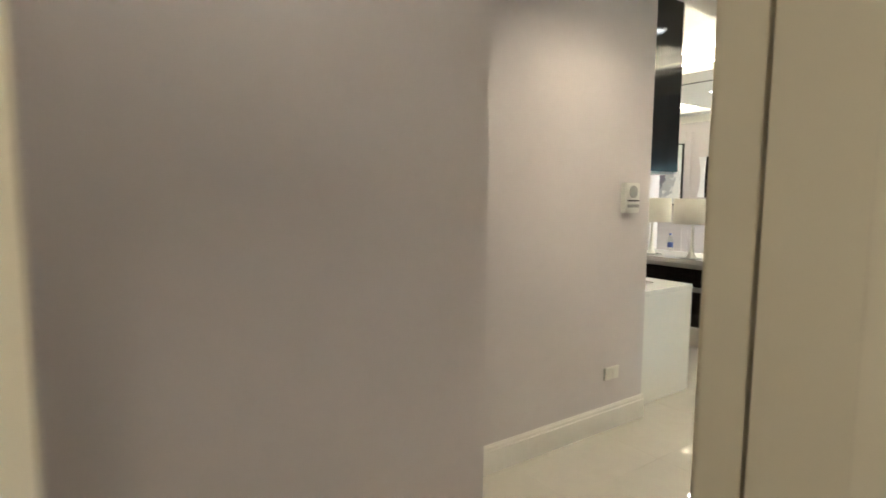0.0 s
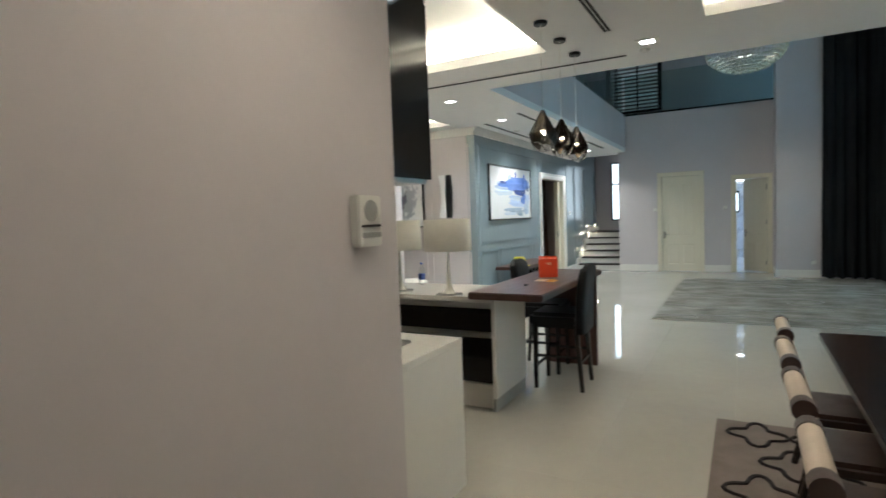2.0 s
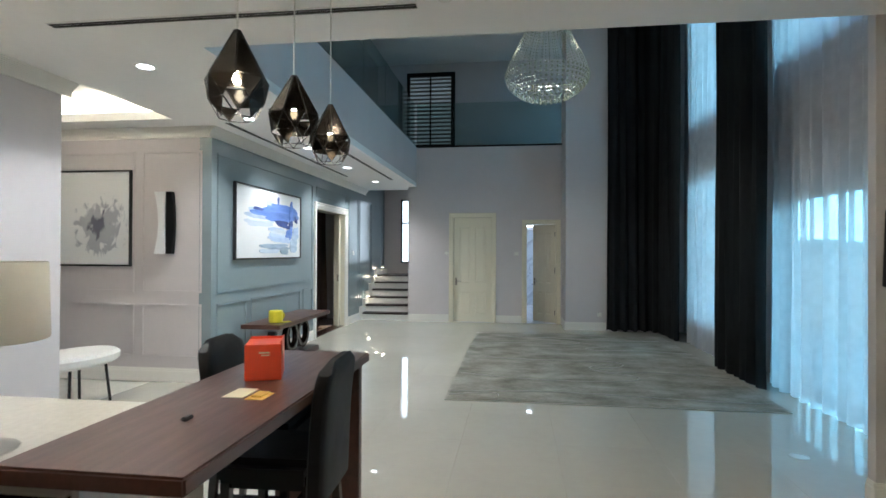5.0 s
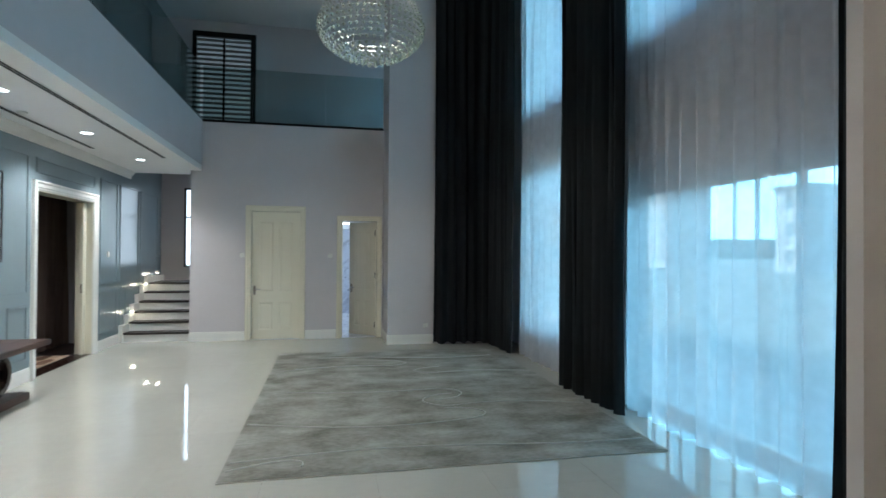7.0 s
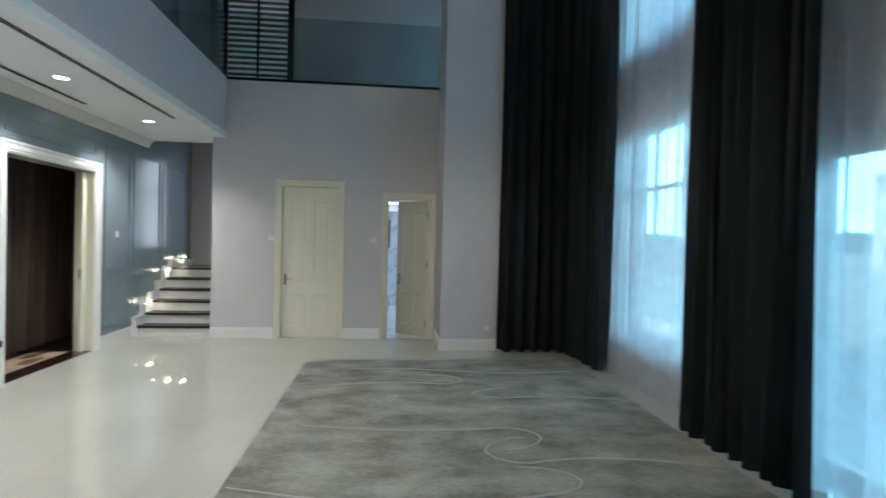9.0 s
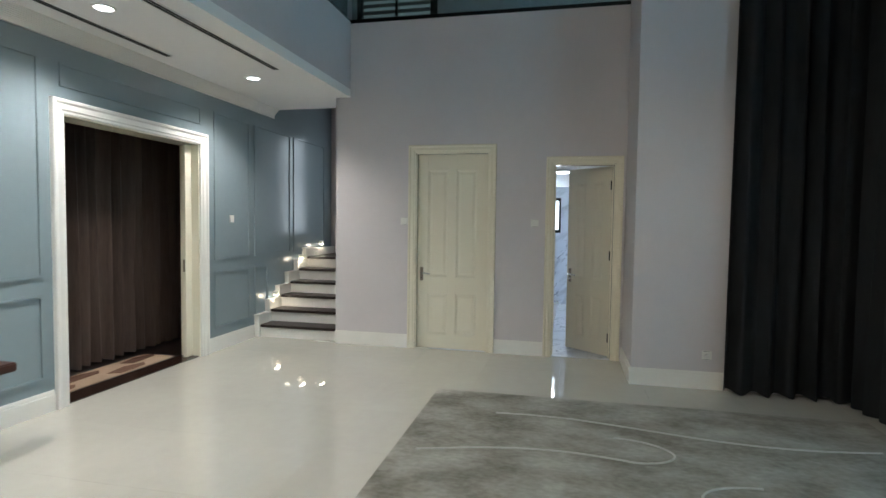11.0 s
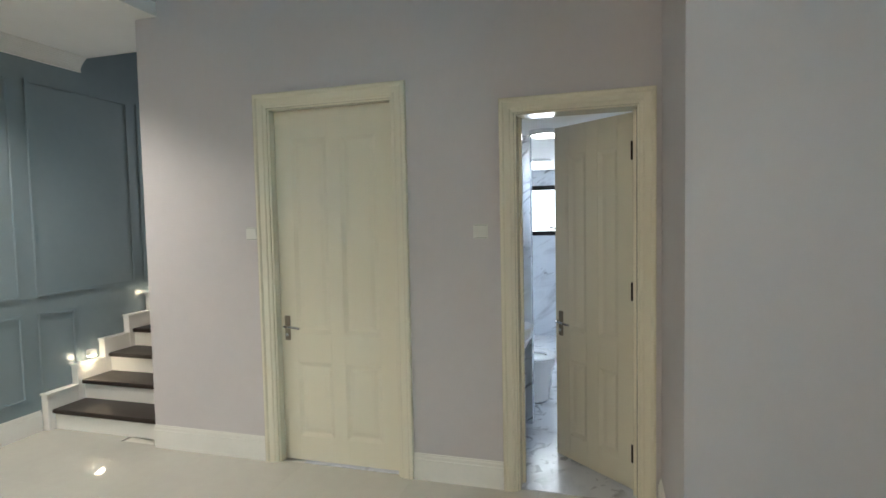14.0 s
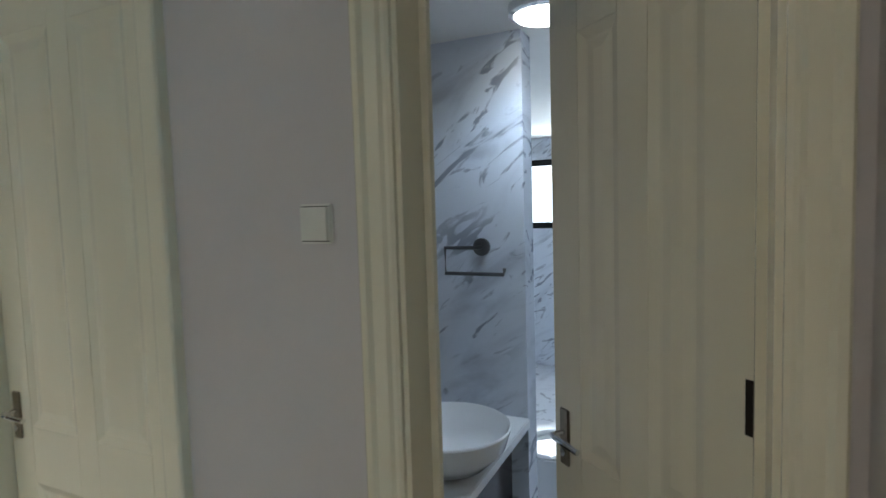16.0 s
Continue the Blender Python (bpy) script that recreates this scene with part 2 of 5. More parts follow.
def boxes(items, bevel=0.0):
    b = bmesh.new()
    for lo, hi in items:
        box(lo, hi, bevel, b)
    return b


def lathe(profile, seg=24, centre=(0, 0, 0), bm=None):
    """A turned shape from (radius, height) pairs."""
    b = bm or bmesh.new()
    closed = profile[0] == profile[-1]
    rings = []
    for r, z in (profile[:-1] if closed else profile):
        rings.append([b.verts.new((centre[0] + r * math.cos(2 * math.pi * i / seg), centre[1] + r * math.sin(2 * math.pi * i / seg), centre[2] + z)) for i in range(seg)])
    for p, q in zip(rings, rings[1:] + (rings[:1] if closed else [])):
        for i in range(seg):
            b.faces.new((p[i], p[(i + 1) % seg], q[(i + 1) % seg], q[i]))
    for ring in () if closed else (rings[0], rings[-1]):
        b.faces.new(ring)
    return b


def tube(points, radius, seg=10, bm=None, closed=False):
    """A round bar along points."""
    b = bm or bmesh.new()
    pts = [Vector(p) for p in points]
    n = len(pts)
    rings = []
    for i, p in enumerate(pts):
        a = pts[(i - 1) % n] if closed or i else pts[0]
        c = pts[(i + 1) % n] if closed or i < n - 1 else pts[-1]
        t = (c - a).normalized()
        u = t.cross(Vector((0, 0, 1)))
        if u.length < 1e-3:
            u = t.cross(Vector((1, 0, 0)))
        u.normalize()
        w = t.cross(u)
        rings.append([b.verts.new(p + radius * (math.cos(2 * math.pi * k / seg) * u + math.sin(2 * math.pi * k / seg) * w)) for k in range(seg)])
    pairs = list(zip(rings, rings[1:])) + ([(rings[-1], rings[0])] if closed else [])
    for p, q in pairs:
        for k in range(seg):
            b.faces.new((p[k], p[(k + 1) % seg], q[(k + 1) % seg], q[k]))
    if not closed:
        b.faces.new(rings[0])
        b.faces.new(rings[-1])
    return b


def prism(outline, axis, lo, hi, bm=None):
    """An outline of (u, v) pushed along an axis from lo to hi."""
    b = bm or bmesh.new()
    put = {"x": lambda u, v, w: (w, u, v), "y": lambda u, v, w: (u, w, v), "z": lambda u, v, w: (u, v, w)}[axis]
    p = [b.verts.new(put(u, v, lo)) for u, v in outline]
    q = [b.verts.new(put(u, v, hi)) for u, v in outline]
    n = len(p)
    for i in range(n):
        b.faces.new((p[i], p[(i + 1) % n], q[(i + 1) % n], q[i]))
    b.faces.new(p)
    b.faces.new(q)
    return b


def empty(name, label, category, group="", at=(0, 0, 0), kind=""):
    ob = new(name)
    ob.location = at
    ob.empty_display_size = 0.1
    return tagged(ob, label, category, group, kind)


def structure(name, bm, mat, label="", parent=None):
    ob = part(name, bm, mat, parent)
    return tagged(ob, label, "", "", "structure") if not parent else ob


def wall_x(x0, x1, ys, z0, z1, holes):
    """Blocks of a wall that faces along x, with holes (ya, yb, za, zb)."""
    out, y = [], ys[0]
    for ya, yb, za, zb in sorted(holes):
        out.append(((x0, y, z0), (x1, ya, z1)))
        if za > z0:
            out.append(((x0, ya, z0), (x1, yb, za)))
        if zb < z1:
            out.append(((x0, ya, zb), (x1, yb, z1)))
        y = yb
    out.append(((x0, y, z0), (x1, ys[1], z1)))
    return boxes(out)


def wall_y(y0, y1, xs, z0, z1, holes):
    out, x = [], xs[0]
    for xa, xb, za, zb in sorted(holes):
        out.append(((x, y0, z0), (xa, y1, z1)))
        if za > z0:
            out.append(((xa, y0, z0), (xb, y1, za)))
        if zb < z1:
            out.append(((xa, y0, zb), (xb, y1, z1)))
        x = xb
    out.append(((x, y0, z0), (xs[1], y1, z1)))
    return boxes(out)


# ---- large structure ----
CEIL, TOP = 3.13, 6.6
WX, LY, VX, VY = 15.07, 5.93, 6.29, 4.55     # door wall, panelled wall, near and side edge of the void
D1, D2 = (2.785, 3.68, 2.42), (1.325, 2.02, 2.27)  # door openings: y from, y to, top
SD = (12.28, 14.0, 2.42)                     # sliding door opening in the panelled wall

structure("floor", box((-3.2, -1.4, -0.2), (18.2, 8.6, -0.012)), grout, "pale grout bed under polished cream floor tiles")
structure("wall_doors", wall_x(WX, WX + 0.15, (1.05, 4.74), 0, 4.04, [(D1[0], D1[1], 0, D1[2]), (D2[0], D2[1], 0, D2[2])]), wall_paint, "grey painted wall with two doors")
structure("wall_column", box((14.165, -1.3, 0), (15.22, 1.21, TOP)), wall_paint, "grey painted full-height wall pier")
structure("wall_panelled", wall_y(LY, LY + 0.16, (8.75, 17.6), 0, TOP, [(SD[0], SD[1], 0, SD[2])]), blue_paint, "blue-grey gloss panelled wall")
structure("wall_alcove", box((8.75, LY + 0.16, 0), (8.9, 8.6, CEIL)), wall_paint, "pale grey panelled alcove wall")
structure("wall_kitchen", wall_y(6.27, 6.42, (2.0, 6.89), 0, CEIL, [(4.1, 5.06, 0, 2.35), (5.14, 5.62, 0, 2.52)]), wall_paint, "pale lilac kitchen wall with a recess and a sliding door")
structure("wall_alcove_side", box((6.74, 6.42, 0), (6.89, 8.6, CEIL)), wall_paint, "pale alcove side wall")
structure("wall_back", box((-3.2, 8.45, 0), (18.2, 8.6, TOP)), wall_paint, "plain far wall")
structure("wall_west", boxes([((0.0, 3.163, 0), (2.06, 3.3, CEIL)), ((1.92, 3.3, 0), (2.06, 6.27, CEIL)), ((-3.2, 2.46, 0), (0.0, 3.163, CEIL))]), wall_paint, "warm grey wall with a stepped corner")
structure("wall_entry", wall_y(1.225, 1.29, (-3.2, 0.0), 0, CEIL, [(-1.37, -0.53, 0, 2.3)]), wall_paint, "warm grey wall with the entry door")
structure("wall_dining", boxes([((-0.15, -3.9, 0), (0.0, 1.225, CEIL)), ((0.0, -4.05, 0), (6.5, -3.9, CEIL))]), wall_paint, "plain dining room walls")
structure("floor_dining", box((-0.15, -4.05, -0.2), (6.5, -1.4, 0.0)), tile_gloss, "polished cream tile floor")
structure("wall_entry_room", boxes([((-3.35, -2.0, 0), (-3.2, 8.6, CEIL)), ((-3.2, -2.15, 0), (-0.15, -2.0, CEIL))]), wall_paint, "plain room behind the entry door")
structure("wall_pier", box((6.30, -4.05, 0), (6.38, -0.02, TOP)), wall_paint, "grey wall end beside the curtains")
W1, W2 = (10.9, 12.95), (6.75, 9.95)
blocks = boxes([((6.5, -1.3, 0), (6.75, -1.15, TOP)), ((9.95, -1.3, 0), (10.9, -1.15, TOP)), ((12.95, -1.3, 0), (14.165, -1.15, TOP)),
                ((6.75, -1.3, 2.32), (9.95, -1.15, 3.95)), ((6.75, -1.3, 6.3), (9.95, -1.15, TOP)), ((6.75, -1.3, 0), (9.95, -1.15, 0.05)),
                ((10.9, -1.3, 3.03), (12.95, -1.15, 3.92)), ((10.9, -1.3, 6.3), (12.95, -1.15, TOP)), ((10.9, -1.3, 0), (12.95, -1.15, 0.5))])
structure("wall_windows", blocks, wall_paint, "white window wall with four tall openings")

# ceilings: lower one in pieces round the light trays, upper one over the void
KT, DT, AT = (1.0, 5.22, 3.47, 5.35), (0.9, 5.05, -3.0, 2.1), (7.0, 8.3, 6.15, 8.2)   # trays: x from, x to, y from, y to


def ring_blocks(x0, x1, y0, y1, hole, z0, z1):
    a, b, c, d = hole
    return [((x0, y0, z0), (a, y1, z1)), ((b, y0, z0), (x1, y1, z1)), ((a, y0, z0), (b, c, z1)), ((a, d, z0), (b, y1, z1))]


cb = ring_blocks(-0.15, VX, 2.6, 6.27, KT, CEIL, CEIL + 0.1) + ring_blocks(-0.15, VX, -4.05, 2.6, DT, CEIL, CEIL + 0.1)
cb += [((VX, VY, CEIL), (15.65, 6.0, CEIL + 0.1))] + ring_blocks(6.29, 8.75, 6.0, 8.6, AT, CEIL, CEIL + 0.1) + [((-3.2, -2.1, CEIL), (-0.15, 8.6, CEIL + 0.1)), ((-0.15, 6.27, CEIL), (6.29, 8.6, CEIL + 0.1)), ((8.75, 6.09, CEIL), (15.35, 8.6, CEIL + 0.1))]
cb += [((15.22, -1.3, 2.29), (19.8, 4.6, 2.40))]
structure("ceiling", boxes(cb), ceiling_paint, "white plaster ceiling with recessed trays")
tray = []
for a, b, c, d in (KT, DT, AT):
    tray += [((a - 0.25, c - 0.25, CEIL + 0.30), (b + 0.25, d + 0.25, CEIL + 0.36))]
    tray += [((a - 0.25, c - 0.25, CEIL + 0.1), (a - 0.19, d + 0.25, CEIL + 0.3)), ((b + 0.19, c - 0.25, CEIL + 0.1), (b + 0.25, d + 0.25, CEIL + 0.3)),
             ((a - 0.19, c - 0.25, CEIL + 0.1), (b + 0.19, c - 0.19, CEIL + 0.3)), ((a - 0.19, d + 0.19, CEIL + 0.1), (b + 0.19, d + 0.25, CEIL + 0.3))]
structure("ceiling_tray", boxes(tray), ceiling_paint, "white raised ceiling trays with hidden light strips")
structure("ceiling_upper", box((6.2, -1.4, TOP), (18.2, 8.6, TOP + 0.15)), ceiling_paint, "grey-white upper ceiling")
structure("wall_fascia", boxes([((VX, VY, CEIL + 0.1), (WX, VY + 0.12, 4.06)), ((VX, -4.05, CEIL + 0.1), (VX + 0.03, VY, 4.06)), ((6.2, -4.05, 4.06), (6.29, 8.6, TOP))]), wall_paint, "grey painted slab edge of the upper floor")
structure("floor_upper", boxes([((6.29, VY + 0.12, 3.9), (17.6, LY, 4.04)), ((WX + 0.15, -1.3, 3.9), (17.6, 4.67, 4.04))]), dark_wood, "dark upper landing floor")
structure("wall_upper", wall_x(16.8, 16.95, (-1.3, 8.6), 4.04, TOP, [(3.9, 5.1, 4.45, 6.3)]), wall_paint, "grey upper landing wall with a window")
structure("wall_stair", boxes([((17.6, 4.6, 0), (17.75, 4.95, TOP)), ((17.6, 5.45, 0), (17.75, 8.6, TOP)), ((17.6, 4.95, 0), (17.75, 5.45, 1.3)), ((17.6, 4.95, 3.08), (17.75, 5.45, TOP)), ((15.22, 4.6, 0), (17.6, 4.74, 3.9))]), wall_paint, "grey stairwell walls with a narrow window")


def baseboard(name, runs, mat=trim_paint, h=0.17):
    """Skirting with a stepped top along runs of (axis, face, from, to, side)."""
    b = bmesh.new()
    for axis, face, p, q, side in runs:
        for t, z0, z1 in ((0.018, 0, h - 0.035), (0.011, h - 0.035, h - 0.012), (0.006, h - 0.012, h)):
            lo, hi = sorted((face, face + side * t))
            if axis == "x":
                box((lo, p, z0), (hi, q, z1), 0, b)
            else:
                box((p, lo, z0), (q, hi, z1), 0, b)
    return structure(name, b, mat, "white stepped skirting board")


baseboard("baseboard", [("x", WX, 3.78, 4.74, -1), ("x", WX, 2.108, 2.688, -1), ("x", 14.165, 0.2, 1.228, -1), ("y", 1.21, 14.165, WX, 1),
                        ("y", LY, 8.75, 12.15, -1), ("y", LY, 14.13, 15.1, -1), ("x", 8.75, 5.912, 8.4, -1),
                        ("y", 3.163, 0.02, 2.078, -1), ("x", 2.06, 3.15, 3.29, 1), ("x", 0.0, 2.442, 3.163, 1), ("y", 2.46, -3.2, 0.018, -1),
                        ("y", 6.27, 5.74, 6.89, -1), ("x", 6.89, 6.27, 8.4, 1), ("x", 6.30, -3.8, -0.002, -1), ("y", -0.02, 6.30, 6.38, 1)])


crown_steps = [(0.09, 0.0, 0.018)] + [(0.018 + 0.062 * (1 - math.sin(math.pi / 2 * k / 8)), 0.018 + 0.011 * k, 0.018 + 0.011 * (k + 1)) for k in range(8)] + [(0.022, 0.106, 0.125)]


def crown(name, runs):
    b = bmesh.new()
    for axis, face, p, q, side in runs:
        for out, z0, z1 in crown_steps:
            lo, hi = sorted((face, face + side * out))
            if axis == "x":
                box((lo, p, CEIL - z1), (hi, q, CEIL - z0), 0, b)
            else:
                box((p, lo, CEIL - z1), (q, hi, CEIL - z0), 0, b)
    return structure(name, b, trim_paint, "white stepped crown moulding")


crown("crown_moulding", [("y", LY, 8.66, 15.62, -1), ("x", 8.75, LY, 8.4, -1), ("y", 6.27, 2.1, 6.98, -1), ("x", 6.89, 6.27, 8.4, 1)])


# panel mouldings on the walls
def frame_moulding(axis, face, side, a, b, z0, z1, parent, w=0.028, t=0.014):
    bm = bmesh.new()
    for p, q, u, v in ((a, b, z0, z0 + w), (a, b, z1 - w, z1), (a, a + w, z0 + w, z1 - w), (b - w, b, z0 + w, z1 - w)):
        lo, hi = sorted((face, face + side * t))
        if axis == "y":
            box((p, lo, u), (q, hi, v), 0.004, bm)
        else:
            box((lo, p, u), (hi, q, v), 0.004, bm)
    return part("panel_moulding", bm, blue_paint if axis == "y" else wall_paint, parent)


panelled = bpy.data.objects["wall_panelled"]
for a, b in ((8.87, 12.07), (14.26, 15.0), (15.12, 16.1), (16.2, 17.3)):
    frame_moulding("y", LY, -1, a, b, 1.09, 2.84, panelled)
for a, b in ((8.87, 9.62), (9.76, 11.5), (11.64, 12.07), (14.26, 15.0), (15.12, 15.45)):
    frame_moulding("y", LY, -1, a, b, 0.27, 0.955, panelled)
frame_moulding("y", LY, -1, 12.25, 14.03, 2.64, 2.84, panelled)
alcove = bpy.data.objects["wall_alcove"]
for a, b in ((6.05, 6.85), (6.95, 8.1)):
    frame_moulding("x", 8.75, -1, a, b, 1.10, 2.85, alcove)
    frame_moulding("x", 8.75, -1, a, b, 0.3, 0.96, alcove)


# ---- doors ----
CASING = ((0.0, 0.0), (0.0, 0.013), (0.10, 0.017), (0.20, 0.017), (0.30, 0.024), (0.66, 0.024), (0.78, 0.033), (0.94, 0.034), (1.0, 0.028), (1.0, 0.0))


def mitred_casing(e, a0, a1, top, w, put, mat):
    """Moulded casing round three sides of an opening, mitred at the corners."""
    for name, i, j in (("jamb_casing", 0, 1), ("head_casing", 1, 2), ("jamb_casing", 2, 3)):
        bm = bmesh.new()
        lines = []
        for f, t in CASING:
            c = ((a0 - f * w, 0), (a0 - f * w, top + f * w), (a1 + f * w, top + f * w), (a1 + f * w, 0))
            lines.append((bm.verts.new(put(*c[i], t)), bm.verts.new(put(*c[j], t))))
        for p, q in zip(lines, lines[1:] + lines[:1]):
            bm.faces.new((p[0], p[1], q[1], q[0]))
        bm.faces.new([p[0] for p in lines])
        bm.faces.new([p[1] for p in lines])
        part(name, bm, mat, e)


def casing_x(name, y0, y1, top, x, depth, side=-1, w=0.095, mat=cream_paint):
    """Stepped door casing on a wall that faces along x, with its lining."""
    e = empty(name, "cream painted door frame with stepped moulding", "door frame", kind="structure")
    mitred_casing(e, y0, y1, top, w, lambda a, z, t: (x - t, a, z), mat)
    lining = boxes([((x, y0 - 0.012, 0), (x + depth, y0 + 0.012, top)), ((x, y1 - 0.012, 0), (x + depth, y1 + 0.012, top)), ((x, y0 + 0.012, top - 0.012), (x + depth, y1 - 0.012, top + 0.012)),
                    ((x + 0.1, y0 + 0.012, 0), (x + 0.12, y0 + 0.03, top - 0.012)), ((x + 0.1, y1 - 0.03, 0), (x + 0.12, y1 - 0.012, top - 0.012))])
    part("lining", lining, mat, e)
    return e


def door_leaf(name, width, height, label, hinges=True, thick=0.042):
    """A four-panel leaf, hinge edge at the origin, running along +y, front face towards -x."""
    e = empty(name, label, "door", kind="structure")
    st, mid = 0.125, 0.10
    rails = [(0, 0.17), (0.69, 0.89), (height - 0.19, height)]
    solid = [((0, 0, 0), (thick, st, height)), ((0, width - st, 0), (thick, width, height)), ((0, width / 2 - mid / 2, 0), (thick, width / 2 + mid / 2, height))]
    for z0, z1 in rails:
        solid += [((0, st, z0), (thick, width / 2 - mid / 2, z1)), ((0, width / 2 + mid / 2, z0), (thick, width - st, z1))]
    part("stiles", boxes(solid, 0.0015), cream_paint, e)
    for y0, y1 in ((st, width / 2 - mid / 2), (width / 2 + mid / 2, width - st)):
        for z0, z1 in ((0.17, 0.69), (0.89, height - 0.19)):
            bm = bmesh.new()
            for x_out, x_in, x_field in ((0.001, 0.0095, 0.0050), (thick - 0.001, thick - 0.0095, thick - 0.0050)):
                loops = []
                for inset, px in ((0.0, x_out), (0.026, x_in), (0.034, x_in), (0.060, x_field)):
                    loops.append([bm.verts.new((px, y, z)) for y, z in ((y0 + inset, z0 + inset), (y1 - inset, z0 + inset), (y1 - inset, z1 - inset), (y0 + inset, z1 - inset))])
                for p, q in zip(loops, loops[1:]):
                    for k in range(4):
                        bm.faces.new((p[k], p[(k + 1) % 4], q[(k + 1) % 4], q[k]))
                bm.faces.new(loops[-1])
            part("panel", bm, cream_paint, e)
    hy, hz = width - 0.052, 0.925
    handle = part("handle", boxes([((-0.008, hy - 0.021, hz - 0.085), (0, hy + 0.021, hz + 0.085))], 0.006), bronze, e, "bronze lever handle on a long plate")
    lever = tube([(-0.008, hy, hz + 0.015), (-0.05, hy, hz + 0.015), (-0.055, hy - 0.02, hz + 0.015), (-0.052, hy - 0.07, hz + 0.012), (-0.047, hy - 0.115, hz + 0.006)], 0.0085, 8)
    part("lever", lever, chrome, handle, smooth=True)
    part("rose", lathe([(0.0, 0), (0.011, 0), (0.011, 0.006), (0.0, 0.006)], 12), chrome, handle).matrix_basis = pose(-0.008, hy, hz - 0.045, 0, -90, 0)
    for z in (0.22, 1.2, height - 0.22) if hinges else ():
        hinge = tube([(-0.006, -0.006, z - 0.05), (-0.006, -0.006, z + 0.05)], 0.008, 8)
        box((-0.003, 0.0, z - 0.055), (0.0, 0.026, z + 0.055), 0, hinge)
        part("hinge", hinge, dark_bronze, e, "dark bronze hinge")
    return e


casing_x("door_frame_1", D1[0], D1[1], D1[2], WX, 0.15)
casing_x("door_frame_2", D2[0], D2[1], D2[2], WX, 0.15, w=0.085)
# closed store door, hinged on the window side; handle towards the stairs
d1 = door_leaf("door_1", D1[1] - D1[0] - 0.03, D1[2] - 0.02, "closed cream four-panel door with bronze lever handle", False)
d1.matrix_basis = pose(WX + 0.055, D1[0] + 0.015, 0.006)
d2 = door_leaf("door_2", 0.655, D2[2] - 0.02, "cream four-panel bathroom door standing ajar")
d2.matrix_basis = pose(WX + 0.158, D2[0] + 0.018, 0.006, 0, 0, -41)

# entry door at the start of the walk
e = empty("door_frame_entry", "cream door frame of the entry door", "door frame", kind="structure")
mitred_casing(e, -1.37, -0.53, 2.3, 0.095, lambda a, z, t: (a, 1.29 + t, z), cream_paint)
part("lining", boxes([((-1.382, 1.221, 0), (-1.358, 1.29, 2.3)), ((-0.542, 1.221, 0), (-0.518, 1.29, 2.3)), ((-1.358, 1.221, 2.288), (-0.542, 1.29, 2.312))]), cream_paint, e)
d3 = door_leaf("door_3", 0.80, 2.27, "cream four-panel door standing open into the entry room")
d3.matrix_basis = pose(-0.512, 1.210, 0.006, 0, 0, 180)

# sliding door in the panelled wall
e = empty("sliding_door_frame", "white stepped frame of the sliding door", "door frame", kind="structure")
x0, x1, zt = SD
mitred_casing(e, x0, x1, zt, 0.12, lambda a, z, t: (a, LY - 1.3 * t, z), trim_paint)
part("lining", boxes([((x0 - 0.01, LY, 0), (x0 + 0.015, LY + 0.24, zt)), ((x1 - 0.015, LY, 0), (x1 + 0.01, LY + 0.24, zt)), ((x0 + 0.015, LY, zt - 0.015), (x1 - 0.015, LY + 0.24, zt + 0.01))]), cream_paint, e)
sl = empty("sliding_door", "cream sliding door pushed back into its pocket", "door", kind="structure")
part("leaf", box((x1 - 0.12, LY + 0.09, 0.012), (x1 - 0.016, LY + 0.135, zt - 0.02), 0.003), cream_paint, sl)
part("latch", box((x1 - 0.124, LY + 0.1, 0.98), (x1 - 0.12, LY + 0.125, 1.12), 0.001), bronze, sl, "bronze edge latch")
part("track", box((x0 + 0.016, LY + 0.01, 0.0005), (x1 - 0.016, LY + 0.23, 0.01)), dark_wood, sl, "dark timber threshold")
structure("floor_side_room", box((x0 - 2.6, LY + 0.24, -0.01), (x1 + 1.2, 8.45, 0.004)), tread_wood, "dark wooden floor in the side room")
srug = empty("patterned_rug", "beige rug with brown angular patches in the side room", "rug")
part("rug_surface", box((11.0, LY + 0.26, 0.005), (13.9, LY + 0.66, 0.015), 0.003), material("beige_pile", (0.50, 0.36, 0.25), 0.9, 0, 0.1, 3, 0.8, 260), srug)
brown_pile = material("brown_pile", (0.17, 0.085, 0.05), 0.9, 0, 0.1, 3, 0.8, 260, random_tint=0.25)
for k, (px, py) in enumerate(((11.3, 0.30), (11.8, 0.46), (12.3, 0.29), (12.75, 0.47), (13.15, 0.28), (13.5, 0.46))):
    part("rug_patch", prism([(px, LY + py), (px + 0.34, LY + py + 0.02), (px + 0.42, LY + py + 0.1), (px + 0.2, LY + py + 0.17), (px - 0.06, LY + py + 0.12)], "z", 0.012, 0.0175), brown_pile, srug)
structure("wall_side_room", boxes([((9.4, LY + 0.16, 0), (9.55, 8.45, CEIL)), ((15.2, LY + 0.16, 0), (15.35, 8.45, CEIL))]), wall_paint, "plain side room walls")


